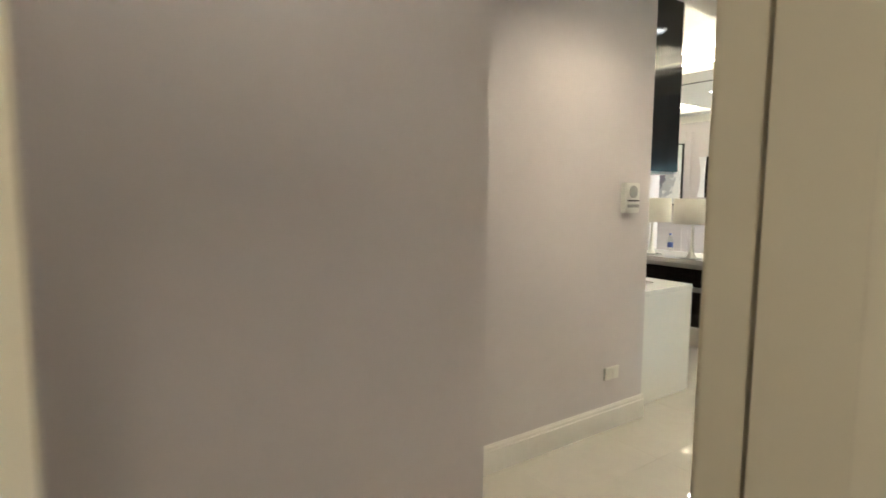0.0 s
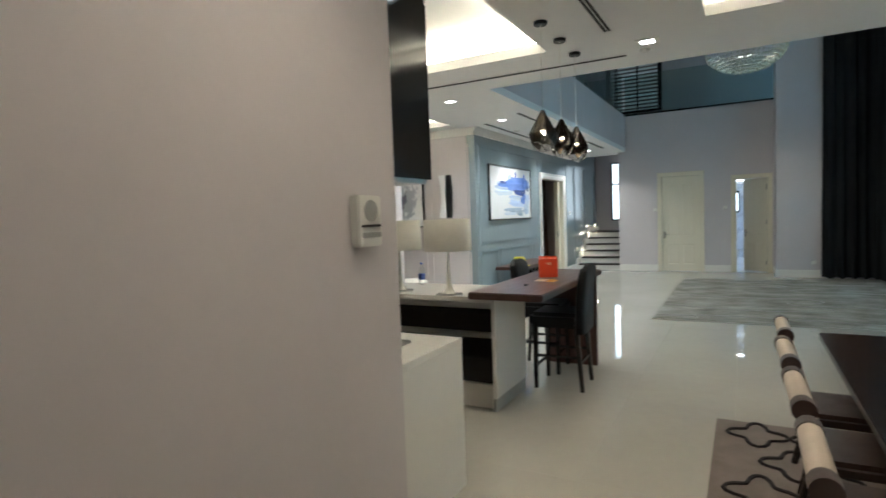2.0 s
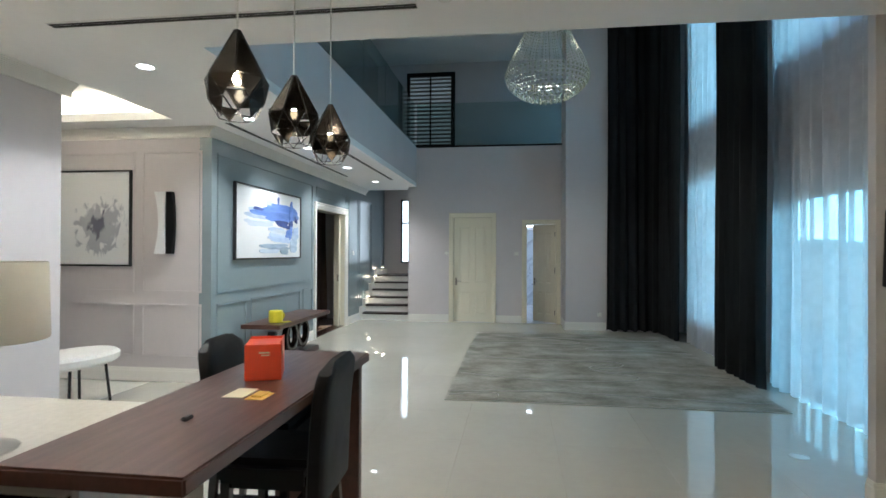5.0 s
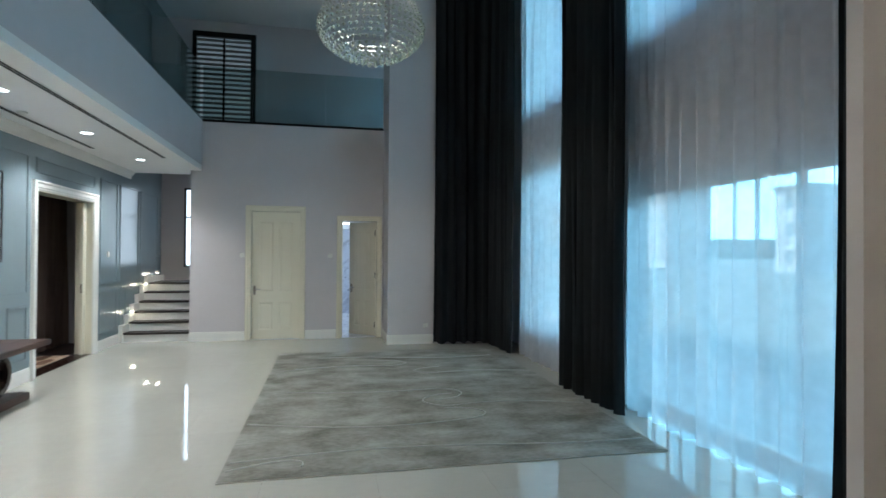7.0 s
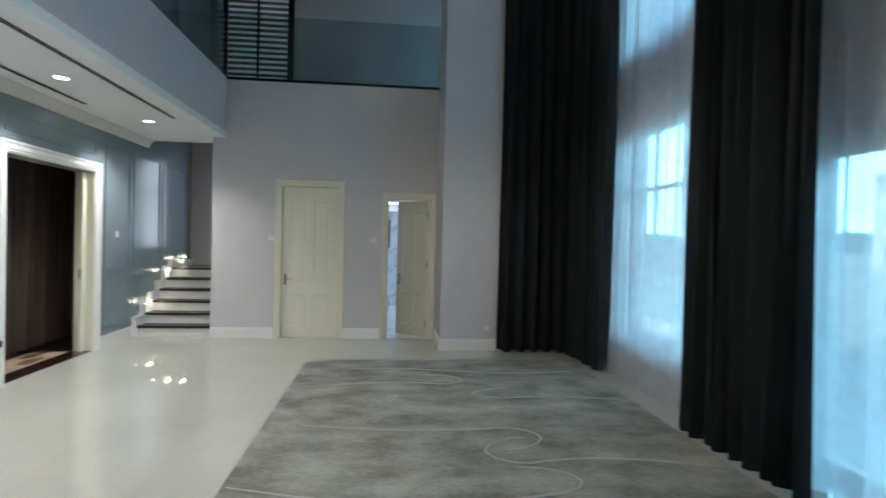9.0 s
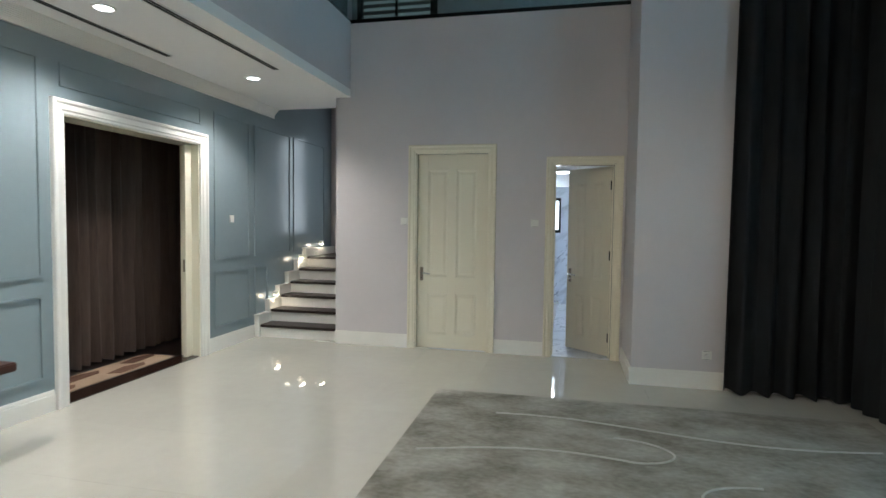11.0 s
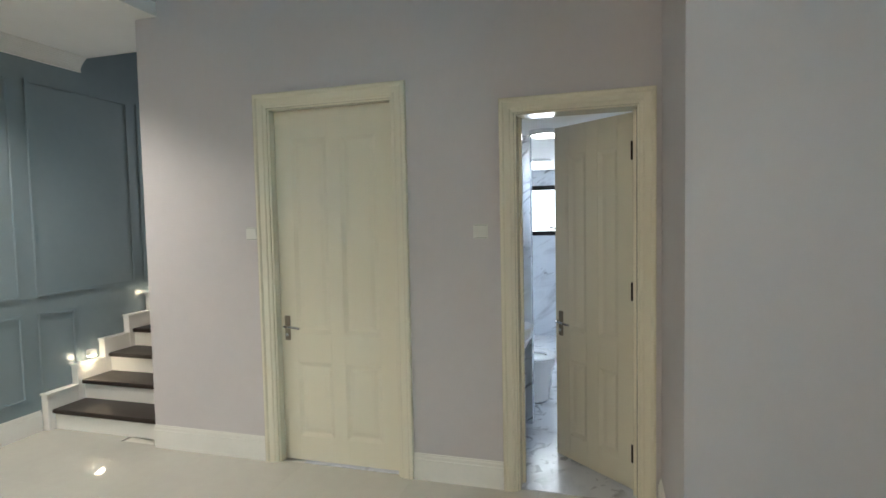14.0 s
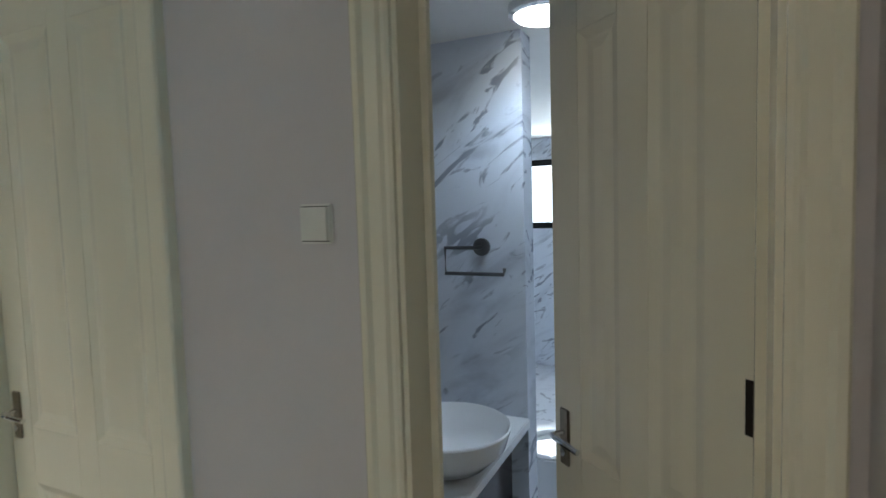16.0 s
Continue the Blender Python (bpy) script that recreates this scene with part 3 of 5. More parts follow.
# ---- curtains ----
def curtain(name, line, z0, z1, folds, depth, mat, label, category="curtain", seed=1, flare=1.15, thick=0.0):
    """Hanging folds along a line of (x, y); the folds wander and open out a little downwards."""
    rng = random.Random(seed)
    pts = [Vector((*p, 0)) for p in line]
    lens = [(b - a).length for a, b in zip(pts, pts[1:])]
    total = sum(lens)
    n = folds * 10
    phase = [rng.uniform(-0.5, 0.5) for _ in range(folds + 2)]
    size = [rng.uniform(0.55, 1.25) for _ in range(folds + 2)]
    levels = 14
    bm = bmesh.new()
    grid = []
    for j in range(levels + 1):
        h = j / levels
        row = []
        for i in range(n + 1):
            s = i / n
            d, k = s * total, 0
            while k < len(lens) - 1 and d > lens[k]:
                d -= lens[k]
                k += 1
            u = (pts[k + 1] - pts[k]).normalized()
            nrm = Vector((-u.y, u.x, 0))
            f = s * folds
            c = int(f)
            w = f - c
            a = size[c] * (1 - w) + size[c + 1] * w
            ph = phase[c] * (1 - w) + phase[c + 1] * w
            open_ = flare - (flare - 0.85) * h
            off = depth * a * open_ * math.sin(2 * math.pi * f + ph + 0.35 * math.sin(5 * h + c))
            off += 0.3 * depth * math.sin(3.1 * math.pi * f + 2.7 * ph + 2 * h) + 0.35 * depth * noise.noise(Vector((f * 1.7, h * 1.5, seed)))
            p = pts[k] + u * d + nrm * off + u * (0.02 * math.sin(3 * h + c))
            row.append(bm.verts.new((p.x, p.y, z0 + (z1 - z0) * h + (0.012 * math.sin(6 * s * folds) if j == 0 else 0))))
        grid.append(row)
    for p, q in zip(grid, grid[1:]):
        for i in range(n):
            bm.faces.new((p[i], p[i + 1], q[i + 1], q[i]))
    if thick:
        bmesh.ops.solidify(bm, geom=bm.faces[:], thickness=thick)
    ob = part(name, bm, mat, None, smooth=True)
    return tagged(ob, label, category)


curtain("curtain", [(14.05, 0.40), (14.03, -0.52), (13.9, -0.66), (12.82, -0.66)], 0.02, 6.55, 11, 0.06, curtain_dark, "heavy charcoal floor-length curtain drawn into the corner", seed=3, thick=0.004)
curtain("curtain", [(10.82, -0.60), (9.38, -0.66)], 0.02, 6.55, 9, 0.065, curtain_dark, "heavy charcoal floor-length curtain between the windows", seed=5, thick=0.004)
curtain("curtain", [(7.02, -0.66), (6.44, -0.60)], 0.02, 6.55, 4, 0.05, curtain_dark, "heavy charcoal curtain gathered beside the wall end", seed=8, thick=0.004)
curtain("sheer_curtain", [(13.0, -0.86), (10.7, -0.86)], 0.014, 6.55, 11, 0.045, sheer, "white sheer voile curtain over the tall window", "curtain", 11)
curtain("sheer_curtain", [(9.75, -0.88), (6.44, -0.88)], 0.014, 6.55, 15, 0.052, sheer, "white sheer voile curtain over the wide window", "curtain", 12)
tr = structure("curtain_track", boxes([((6.5, -0.95, 6.55), (14.1, -0.5, 6.598))], 0.005), trim_paint, "white ceiling curtain track")
curtain("curtain", [(9.7, 6.78), (12.72, 6.72)], 0.03, 2.95, 22, 0.06, curtain_brown, "dark brown floor-length curtain in the side room", seed=21, thick=0.004)
curtain("curtain", [(12.82, 6.72), (15.1, 6.78)], 0.03, 2.95, 15, 0.06, curtain_brown, "dark brown floor-length curtain in the side room", seed=22, thick=0.004)


# ---- windows ----
def window(name, x0, x1, z0, z1, mullions, transoms, label):
    e = empty(name, label, "window", kind="structure")
    y0, y1, w = -1.26, -1.20, 0.05
    part("window_frame", boxes([((x0, y0, z0), (x0 + w, y1, z1)), ((x1 - w, y0, z0), (x1, y1, z1)), ((x0 + w, y0, z0), (x1 - w, y1, z0 + w)), ((x0 + w, y0, z1 - w), (x1 - w, y1, z1))], 0.004), lacquer_white, e)
    for m in mullions:
        part("mullion", box((m - 0.03, y0 + 0.005, z0 + w), (m + 0.03, y1 - 0.005, z1 - w), 0.004), lacquer_white, e)
    for t in transoms:
        part("transom", box((x0 + w, y0 + 0.008, t - 0.025), (x1 - w, y1 - 0.008, t + 0.025), 0.004), lacquer_white, e)
    edges = [x0 + w] + list(mullions) + [x1 - w]
    for a, b in zip(edges, edges[1:]):
        p = part("pane", box((a, -1.233, z0 + w), (b, -1.227, z1 - w)), clear_glass, e)
        p.visible_shadow = False
    return e


window("window_1", 6.75, 9.95, 0.05, 2.32, (7.82, 8.88), (), "white-framed sliding glass doors behind the sheers")
window("window_2", 10.9, 12.95, 0.5, 3.03, (11.92,), (1.55, 2.3), "tall white-framed window behind the sheer")
window("window_3", 6.75, 9.95, 3.95, 6.3, (7.82, 8.88), (), "high white-framed window")
window("window_4", 10.9, 12.95, 3.92, 6.3, (11.92,), (5.1,), "high white-framed window")

# outside
structure("ground", box((-900, -900, -0.35), (900, -1.31, -0.25)), material("lawn", (0.34, 0.38, 0.33), 0.9, 0, 0.15, 0.3, 0.5, 20), "grassy ground outside")
structure("pavement", box((-6, -4.0, -0.26), (30, -1.31, -0.20)), material("paving", (0.74, 0.74, 0.72), 0.7, 0, 0.06, 0.6, 0.3, 20), "pale paved terrace outside")
bright = glow("bright_overcast", (0.36, 0.76, 1.0), 4.4)
bt_ = bright.node_tree
cl, cr = bt_.nodes.new("ShaderNodeTexNoise"), bt_.nodes.new("ShaderNodeValToRGB")
cl.inputs["Scale"].default_value, cl.inputs["Detail"].default_value = 0.012, 5
cr.color_ramp.elements[0].position, cr.color_ramp.elements[0].color = 0.42, (0.33, 0.72, 1.0, 1)
cr.color_ramp.elements[1].position, cr.color_ramp.elements[1].color = 0.66, (0.55, 0.88, 1.0, 1)
cg = bt_.nodes.new("ShaderNodeNewGeometry")
bt_.links.new(cg.outputs["Position"], cl.inputs["Vector"])
bt_.links.new(cl.outputs[0], cr.inputs[0])
bt_.links.new(cr.outputs[0], bt_.nodes["Principled BSDF"].inputs["Emission Color"])
structure("backdrop", box((-800, -402, -2), (900, -400, 260)), bright, "bright overcast sky with soft clouds")

# wooded hills on the skyline
bm = bmesh.new()
ridge = []
for i in range(121):
    x = -500 + 11 * i
    h = 15 + 7 * noise.noise(Vector((x * 0.008, 0, 3))) + 2.4 * noise.noise(Vector((x * 0.06, 1, 3)))
    ridge.append([bm.verts.new((x, -300, -0.3)), bm.verts.new((x, -318, h * 0.7)), bm.verts.new((x, -340, h)), bm.verts.new((x, -390, -0.3))])
for p, q in zip(ridge, ridge[1:]):
    for k in range(3):
        bm.faces.new((p[k], q[k], q[k + 1], p[k + 1]))
tagged(part("wooded_hill", bm, material("far_wood", (0.07, 0.10, 0.07), 0.9, 0, 0.3, 0.2, 0.6, 1), None, smooth=True), "low wooded hills on the skyline outside", "hill", "", "stuff")

white_render = material("white_render", (0.84, 0.84, 0.82), 0.8, 0, 0.06, 0.5, 0.2, 30)
kb = empty("kerb", "low white kerb along the terrace edge outside", "kerb")
part("kerb_stone", box((-6, -4.15, -0.25), (30, -4.0, -0.06), 0.01), white_render, kb)


def house(x, y, w, d, storeys, label):
    h = storeys * 3.2
    e = empty("apartment_building", label, "building", "buildings outside")
    m = white_render
    part("wall", box((x, y - d, -0.3), (x + w, y, h)), m, e)
    part("roof", box((x - 0.3, y - d - 0.3, h), (x + w + 0.3, y + 0.3, h + 0.35), 0.02), lacquer_white, e)
    part("cornice", box((x - 0.1, y, h - 0.5), (x + w + 0.1, y + 0.15, h - 0.3), 0.02), lacquer_white, e)

    def opening(face, c, z):
        """A framed window on the front ("y") or on the side towards the terrace ("x")."""
        def put(a, b, o, q, z0, z1):
            return ((c + a, y + o, z0), (c + b, y + q, z1)) if face == "y" else ((x - q, c + a, z0), (x - o, c + b, z1))
        wi = part("window", boxes([put(-0.75, 0.75, 0, 0.06, z - 0.08, z), put(-0.75, -0.68, 0, 0.05, z, z + 1.5), put(0.68, 0.75, 0, 0.05, z, z + 1.5), put(-0.75, 0.75, 0, 0.05, z + 1.5, z + 1.58)]), lacquer_white, e)
        part("pane", boxes([put(-0.68, 0.68, 0.005, 0.02, z, z + 1.5)]), grey_plastic, wi)

    for st_i in range(storeys):
        z = 0.9 + st_i * 3.2
        n = max(1, int(w / 3))
        for i in range(n):
            opening("y", x + (i + 0.5) * w / n, z)
        n = max(1, int(d / 3))
        for i in range(n):
            opening("x", y - d + (i + 0.5) * d / n, z)


house(56, -50, 4.2, 6, 3, "white rendered three-storey building beyond the terrace")
house(84, -52, 9, 7, 4, "white rendered three-storey building beyond the terrace")
house(40, -74, 12, 7, 2, "white rendered two-storey building beyond the terrace")

# ---- rug in the hall ----
rug = empty("area_rug", "grey streaked rug with pale curving lines on the tiles", "rug")
bm = bmesh.new()
nx, ny = 60, 44
rows_ = []
for i in range(nx + 1):
    rows_.append([bm.verts.new((8.43 + 5.05 * i / nx, -0.526 + 3.537 * j / ny, 0.012 + 0.0015 * noise.noise(Vector((i * 0.7, j * 0.7, 0))))) for j in range(ny + 1)])
for a, b in zip(rows_, rows_[1:]):
    for j in range(ny):
        bm.faces.new((a[j], b[j], b[j + 1], a[j + 1]))
part("rug_surface", bm, rug_pile, rug, smooth=True)
part("backing", boxes([((8.43, -0.526, 0.001), (13.48, 3.011, 0.009))]), grout, rug)


def rug_curve(f, n=60, r=0.008):
    part("woven_line", tube([(*f(i / n), 0.0145) for i in range(n + 1)], r, 6), rug_line, rug, smooth=True)


def hook(x, y0, y1, dx, bend):
    """A line that runs across the rug and turns back on itself."""
    def f(s):
        if s < 0.62:
            k = s / 0.62
            return x + dx * math.sin(2.4 * k), y0 + (y1 - y0) * k
        a = math.pi * (s - 0.62) / 0.38
        side = 1 if y1 < y0 else -1
        return x + dx * math.sin(2.4) + bend * (1 - math.cos(a)) / 2, y1 - side * 0.28 * math.sin(a) + side * 0.5 * max(0, s - 0.8)
    return f


rug_curve(lambda s: (8.78 + 0.10 * math.sin(5 * s) + 0.05 * s, 2.98 - 3.45 * s))
rug_curve(hook(9.75, 2.98, 0.95, -0.28, 0.42))
rug_curve(hook(9.9, -0.48, 0.95, 0.22, 0.5))
rug_curve(hook(10.9, 2.7, 1.0, -0.15, -0.5))
rug_curve(hook(11.6, -0.45, 0.8, 0.12, 0.36))
rug_curve(hook(12.1, 2.85, 1.4, 0.2, 0.4))
rug_curve(lambda s: (12.85 + 0.12 * math.sin(5 * s + 1), 2.4 - 2.7 * s))
rug_curve(lambda s: (8.62 + 0.14 * math.sin(3.1 * s), 2.98 - 0.55 * math.sin(1.75 * s)))

# ---- stairs ----
st = empty("staircase", "white stairs with dark glossy treads", "staircase", kind="structure")
RISE, GO, SX = 0.168, 0.275, 15.17
for i in range(6):
    xa = SX + GO * i
    part("riser", box((xa, 4.745, RISE * i), (xa + 0.02, 5.86, RISE * (i + 1) - 0.035)), trim_paint, st)
    part("tread", box((xa - 0.03, 4.745, RISE * (i + 1) - 0.035), (xa + GO + 0.02, 5.86, RISE * (i + 1)), 0.006), tread_wood, st, "dark glossy wooden tread")
steps = []
for i in range(6):
    xa = SX - 0.06 + GO * i
    steps.append(((xa, 5.86, 0.0), (xa + GO + (0.0 if i < 5 else 0.9), LY, RISE * (i + 1) + 0.12)))
part("stringer", boxes(steps, 0.004), trim_paint, st)
part("landing", box((SX + GO * 6, 4.745, RISE * 6 - 0.1), (17.6, 5.86, RISE * 6 - 0.001)), tread_wood, st)
caps = []
for i in range(6):
    xa = SX - 0.07 + GO * i
    z = RISE * (i + 1) + 0.12
    caps += [((xa, 5.85, z), (xa + GO + 0.01, LY - 0.001, z + 0.018))]
part("stringer_cap", boxes(caps, 0.003), trim_paint, st)


def step_light(x, z):
    e = empty("step_light", "small lit wall light on the stair stringer", "wall light", "stair lights")
    part("body", box((x - 0.03, 5.80, z), (x + 0.03, 5.858, z + 0.05), 0.005), trim_paint, e)
    part("lens", box((x - 0.025, 5.802, z - 0.008), (x + 0.025, 5.853, z - 0.001), 0.002), led_step, e)
    lamp("step_glow", "POINT", (x, 5.79, z - 0.03), 0.9, (1.0, 0.8, 0.55), 0.02)


step_light(15.50, 0.53)
step_light(16.27, 1.0)
step_light(16.98, 1.19)

# stair window
e = empty("window_5", "narrow dark-framed stair window", "window", kind="structure")
part("window_frame", boxes([((17.58, 4.95, 1.3), (17.64, 4.99, 3.08)), ((17.58, 5.41, 1.3), (17.64, 5.45, 3.08)), ((17.58, 4.99, 3.04), (17.64, 5.41, 3.08)), ((17.58, 4.99, 1.3), (17.64, 5.41, 1.34)), ((17.58, 4.99, 2.4), (17.64, 5.41, 2.44))]), black_metal, e)
part("pane", box((17.66, 4.95, 1.3), (17.665, 5.45, 3.08)), daylight_pane, e, "pane glowing in place of daylight")
lamp("stair_daylight", "AREA", (17.5, 5.2, 2.2), 2, (0.9, 0.96, 1.0), 0.42, 1.6, aim=(14, 5.2, 1.8))

# ---- kitchen ----
isl = empty("island_cabinet", "white island cabinet with glossy black drawers", "cabinet")
X0, X1, Y0, Y1 = 4.05, 4.74, 3.585, 4.95
part("carcass", boxes([((X0 + 0.025, Y0 + 0.03, 0.1), (X1, Y1 - 0.03, 0.895))]), lacquer_white, isl)
part("end_panel", box((X0, Y0, 0.11), (X1, Y0 + 0.03, 0.9), 0.002), lacquer_white, isl)
part("end_panel", box((X0, Y1 - 0.03, 0.0), (X1, Y1, 0.9), 0.002), lacquer_white, isl)
part("plinth", box((X0 + 0.01, Y0 + 0.012, 0.0), (X1, Y0 + 0.05, 0.11)), grey_plastic, isl, "dark grey plinth")
for z0, z1, m, lab in ((0.655, 0.845, lacquer_black, "glossy black drawer front"), (0.235, 0.605, lacquer_black, "glossy black drawer front"), (0.03, 0.225, steel, "brushed steel kick drawer")):
    dr = part("drawer", box((X0 - 0.004, Y0 + 0.034, z0), (X0 + 0.02, Y1 - 0.034, z1), 0.002), m, isl, lab)
    if z0 > 0.2:
        bm = box((X0 - 0.016, Y0 + 0.034, z1 + 0.004), (X0 + 0.016, Y1 - 0.034, z1 + 0.012))
        box((X0 - 0.016, Y0 + 0.034, z1 + 0.012), (X0 - 0.010, Y1 - 0.034, z1 + 0.038), 0.002, bm)
        box((X0 + 0.004, Y0 + 0.034, z1 + 0.016), (X0 + 0.016, Y1 - 0.034, z1 + 0.044), 0, bm)
        part("grip_rail", bm, steel, dr, "brushed steel grip rail")
tagged(part("island_worktop", box((X0 - 0.02, Y0 - 0.01, 0.9), (X1 + 0.02, Y1 + 0.01, 0.94), 0.004), stone_white), "white polished stone island worktop", "worktop")

bar = empty("bar_table", "dark walnut bar table laid over the island end", "table")
part("tabletop", box((3.89, 3.13, 0.942), (5.78, 3.74, 0.998), 0.008), walnut_x, bar)
part("leg_panel", box((5.70, 3.17, 0), (5.76, 3.70, 0.942), 0.004), walnut_x, bar)


def bar_stool():
    e = empty("bar_stool", "black leather bar stool with dark wooden legs", "stool", "bar stools")
    seat = box((-0.225, -0.2, 0.56), (0.225, 0.25, 0.70), 0.035)
    part("seat", seat, black_leather, e, smooth=True)
    bm = bmesh.new()
    prof = []
    for i in range(15):
        h = i / 14
        z = 0.52 + 0.61 * h
        y = -0.205 - 0.02 * h - 0.035 * h ** 4
        t = 0.048 - 0.006 * h
        w = 0.228 + 0.008 * math.sin(h * 3)
        if h > 0.84:
            k = (h - 0.84) / 0.16
            w -= 0.075 * k ** 3
            t *= math.sqrt(max(0.12, 1 - 0.9 * k ** 3))
        rim = []
        for q in range(20):
            a = 2 * math.pi * q / 20
            c, d = math.cos(a), math.sin(a)
            rim.append(bm.verts.new((w * math.copysign(abs(c) ** 0.35, c), y + t * math.copysign(abs(d) ** 0.55, d), z - 0.02 * abs(c) ** 3 * h ** 6)))
        prof.append(rim)
    for p, q in zip(prof, prof[1:]):
        for k in range(20):
            bm.faces.new((p[k], p[(k + 1) % 20], q[(k + 1) % 20], q[k]))
    bm.faces.new(prof[0])
    bm.faces.new(prof[-1])
    part("backrest", bm, black_leather, e, smooth=True)
    for x, y in ((-0.19, -0.17), (0.19, -0.17), (-0.19, 0.2), (0.19, 0.2)):
        dy = -0.05 if y < 0 else 0.0
        bm = bmesh.new()
        top = [bm.verts.new((x + a * 0.022, y + b * 0.022, 0.63)) for a, b in ((-1, -1), (1, -1), (1, 1), (-1, 1))]
        bot = [bm.verts.new((x * 1.04 + a * 0.016, y + dy + b * 0.016, 0.0)) for a, b in ((-1, -1), (1, -1), (1, 1), (-1, 1))]
        for k in range(4):
            bm.faces.new((top[k], top[(k + 1) % 4], bot[(k + 1) % 4], bot[k]))
        bm.faces.new(top)
        bm.faces.new(bot)
        part("leg", bm, dark_wood, e)
    for lo, hi in (((-0.19, 0.19, 0.19), (0.19, 0.212, 0.215)), ((-0.19, -0.21, 0.24), (0.19, -0.19, 0.265)), ((-0.203, -0.2, 0.29), (-0.183, 0.2, 0.315)), ((0.183, -0.2, 0.29), (0.203, 0.2, 0.315))):
        part("stretcher", box(lo, hi, 0.003), dark_wood, e)
    return e


stool = bar_stool()
stool.matrix_basis = pose(5.0, 3.32, 0, 0, 0, 2)
copy_thing(stool, pose(5.46, 3.66, 0, 0, 0, 183))


lamp_white = material("lamp_white", (0.72, 0.70, 0.64), 0.12, 0, 0.03, 10)


def table_lamp():
    e = empty("table_lamp", "table lamp with cream drum shade and clear glass foot", "lamp", "table lamps on the island")
    part("foot", lathe([(0.0, 0), (0.118, 0), (0.12, 0.004), (0.116, 0.009), (0.0, 0.011)], 36), base_glass, e, "clear glass disc foot", smooth=True).visible_shadow = False
    part("stem", lathe([(0.0, 0.011), (0.058, 0.011), (0.05, 0.022), (0.032, 0.05), (0.022, 0.10), (0.016, 0.2), (0.013, 0.36), (0.0, 0.36)], 20), lamp_white, e, "white trumpet stem", smooth=True)
    bm = bmesh.new()
    for r0, r1 in ((0.20, 0.196),):
        seg = 40
        rings = [[bm.verts.new((r * math.cos(2 * math.pi * i / seg), r * math.sin(2 * math.pi * i / seg), z)) for i in range(seg)] for r, z in ((0.2, 0.372), (0.203, 0.377), (0.196, 0.632), (0.193, 0.637), (0.192, 0.632), (0.198, 0.377))]
        for p, q in zip(rings, rings[1:] + rings[:1]):
            for i in range(seg):
                bm.faces.new((p[i], p[(i + 1) % seg], q[(i + 1) % seg], q[i]))
    part("shade", bm, shade_cloth, e, "cream fabric drum shade", smooth=True)
    part("spider", boxes([((-0.195, -0.004, 0.6), (0.195, 0.004, 0.606)), ((-0.004, -0.195, 0.6), (0.004, 0.195, 0.606)), ((-0.006, -0.006, 0.355), (0.006, 0.006, 0.6))]), chrome, e)
    part("bulb", lathe([(0.0, 0.42), (0.02, 0.43), (0.032, 0.48), (0.024, 0.53), (0.0, 0.545)], 12), porcelain, e, smooth=True)
    return e


tl = table_lamp()
tl.matrix_basis = pose(4.12, 4.03, 0.94)
copy_thing(tl, pose(4.22, 4.58, 0.94, 0, 0, 40))

bt = empty("water_bottle", "clear plastic water bottle with a blue label", "bottle")
part("bottle_body", lathe([(0.0, 0), (0.03, 0), (0.033, 0.01), (0.033, 0.13), (0.025, 0.16), (0.012, 0.185), (0.012, 0.2), (0.0, 0.2)], 18), base_glass, bt, smooth=True).visible_shadow = False
part("bottle_label", lathe([(0.0, 0.05), (0.0338, 0.05), (0.0338, 0.11), (0.0, 0.11)], 18), material("blue_label", (0.03, 0.05, 0.2), 0.4), bt, "dark blue label")
part("cap", lathe([(0.0, 0.198), (0.015, 0.198), (0.015, 0.218), (0.0, 0.218)], 14), material("blue_cap", (0.05, 0.1, 0.4), 0.4), bt, "blue cap")
bt.matrix_basis = pose(4.66, 4.62, 0.94)

bx = empty("gift_box", "bright red-orange cardboard box on the bar table", "box")
part("carton", box((-0.1, -0.085, 0), (0.1, 0.085, 0.172), 0.003), red_card, bx)
part("flap", boxes([((-0.099, -0.084, 0.172), (0.099, -0.08, 0.188)), ((0.094, -0.08, 0.172), (0.098, 0.08, 0.184))]), red_card, bx)
for lo, hi in (((-0.103, -0.03, 0.13), (-0.1005, 0.02, 0.137)), ((-0.103, -0.03, 0.118), (-0.1005, 0.008, 0.124)), ((-0.06, -0.0875, 0.13), (0.04, -0.0855, 0.138)), ((-0.06, -0.0875, 0.115), (0.0, -0.0855, 0.121))):
    part("printed_line", box(lo, hi), paper, bx, "pale printed line")
bx.matrix_basis = pose(5.08, 3.47, 0.998, 0, 0, 20)
pp = tagged(part("paper_slip", boxes([((4.68, 3.38, 0.998), (4.83, 3.47, 1.001))]), paper), "small pale paper slip on the bar table", "paper")
tagged(part("paper_slip", boxes([((4.66, 3.28, 0.998), (4.78, 3.36, 1.0)), ((4.69, 3.3, 1.0), (4.77, 3.345, 1.008))], 0.0), material("yellow_print", (0.7, 0.45, 0.1), 0.6)), "yellow printed card on the bar table", "paper")
tagged(part("key_fob", box((4.35, 3.42, 0.998), (4.40, 3.445, 1.012), 0.005), black_plastic), "small black fob on the bar table", "fob")

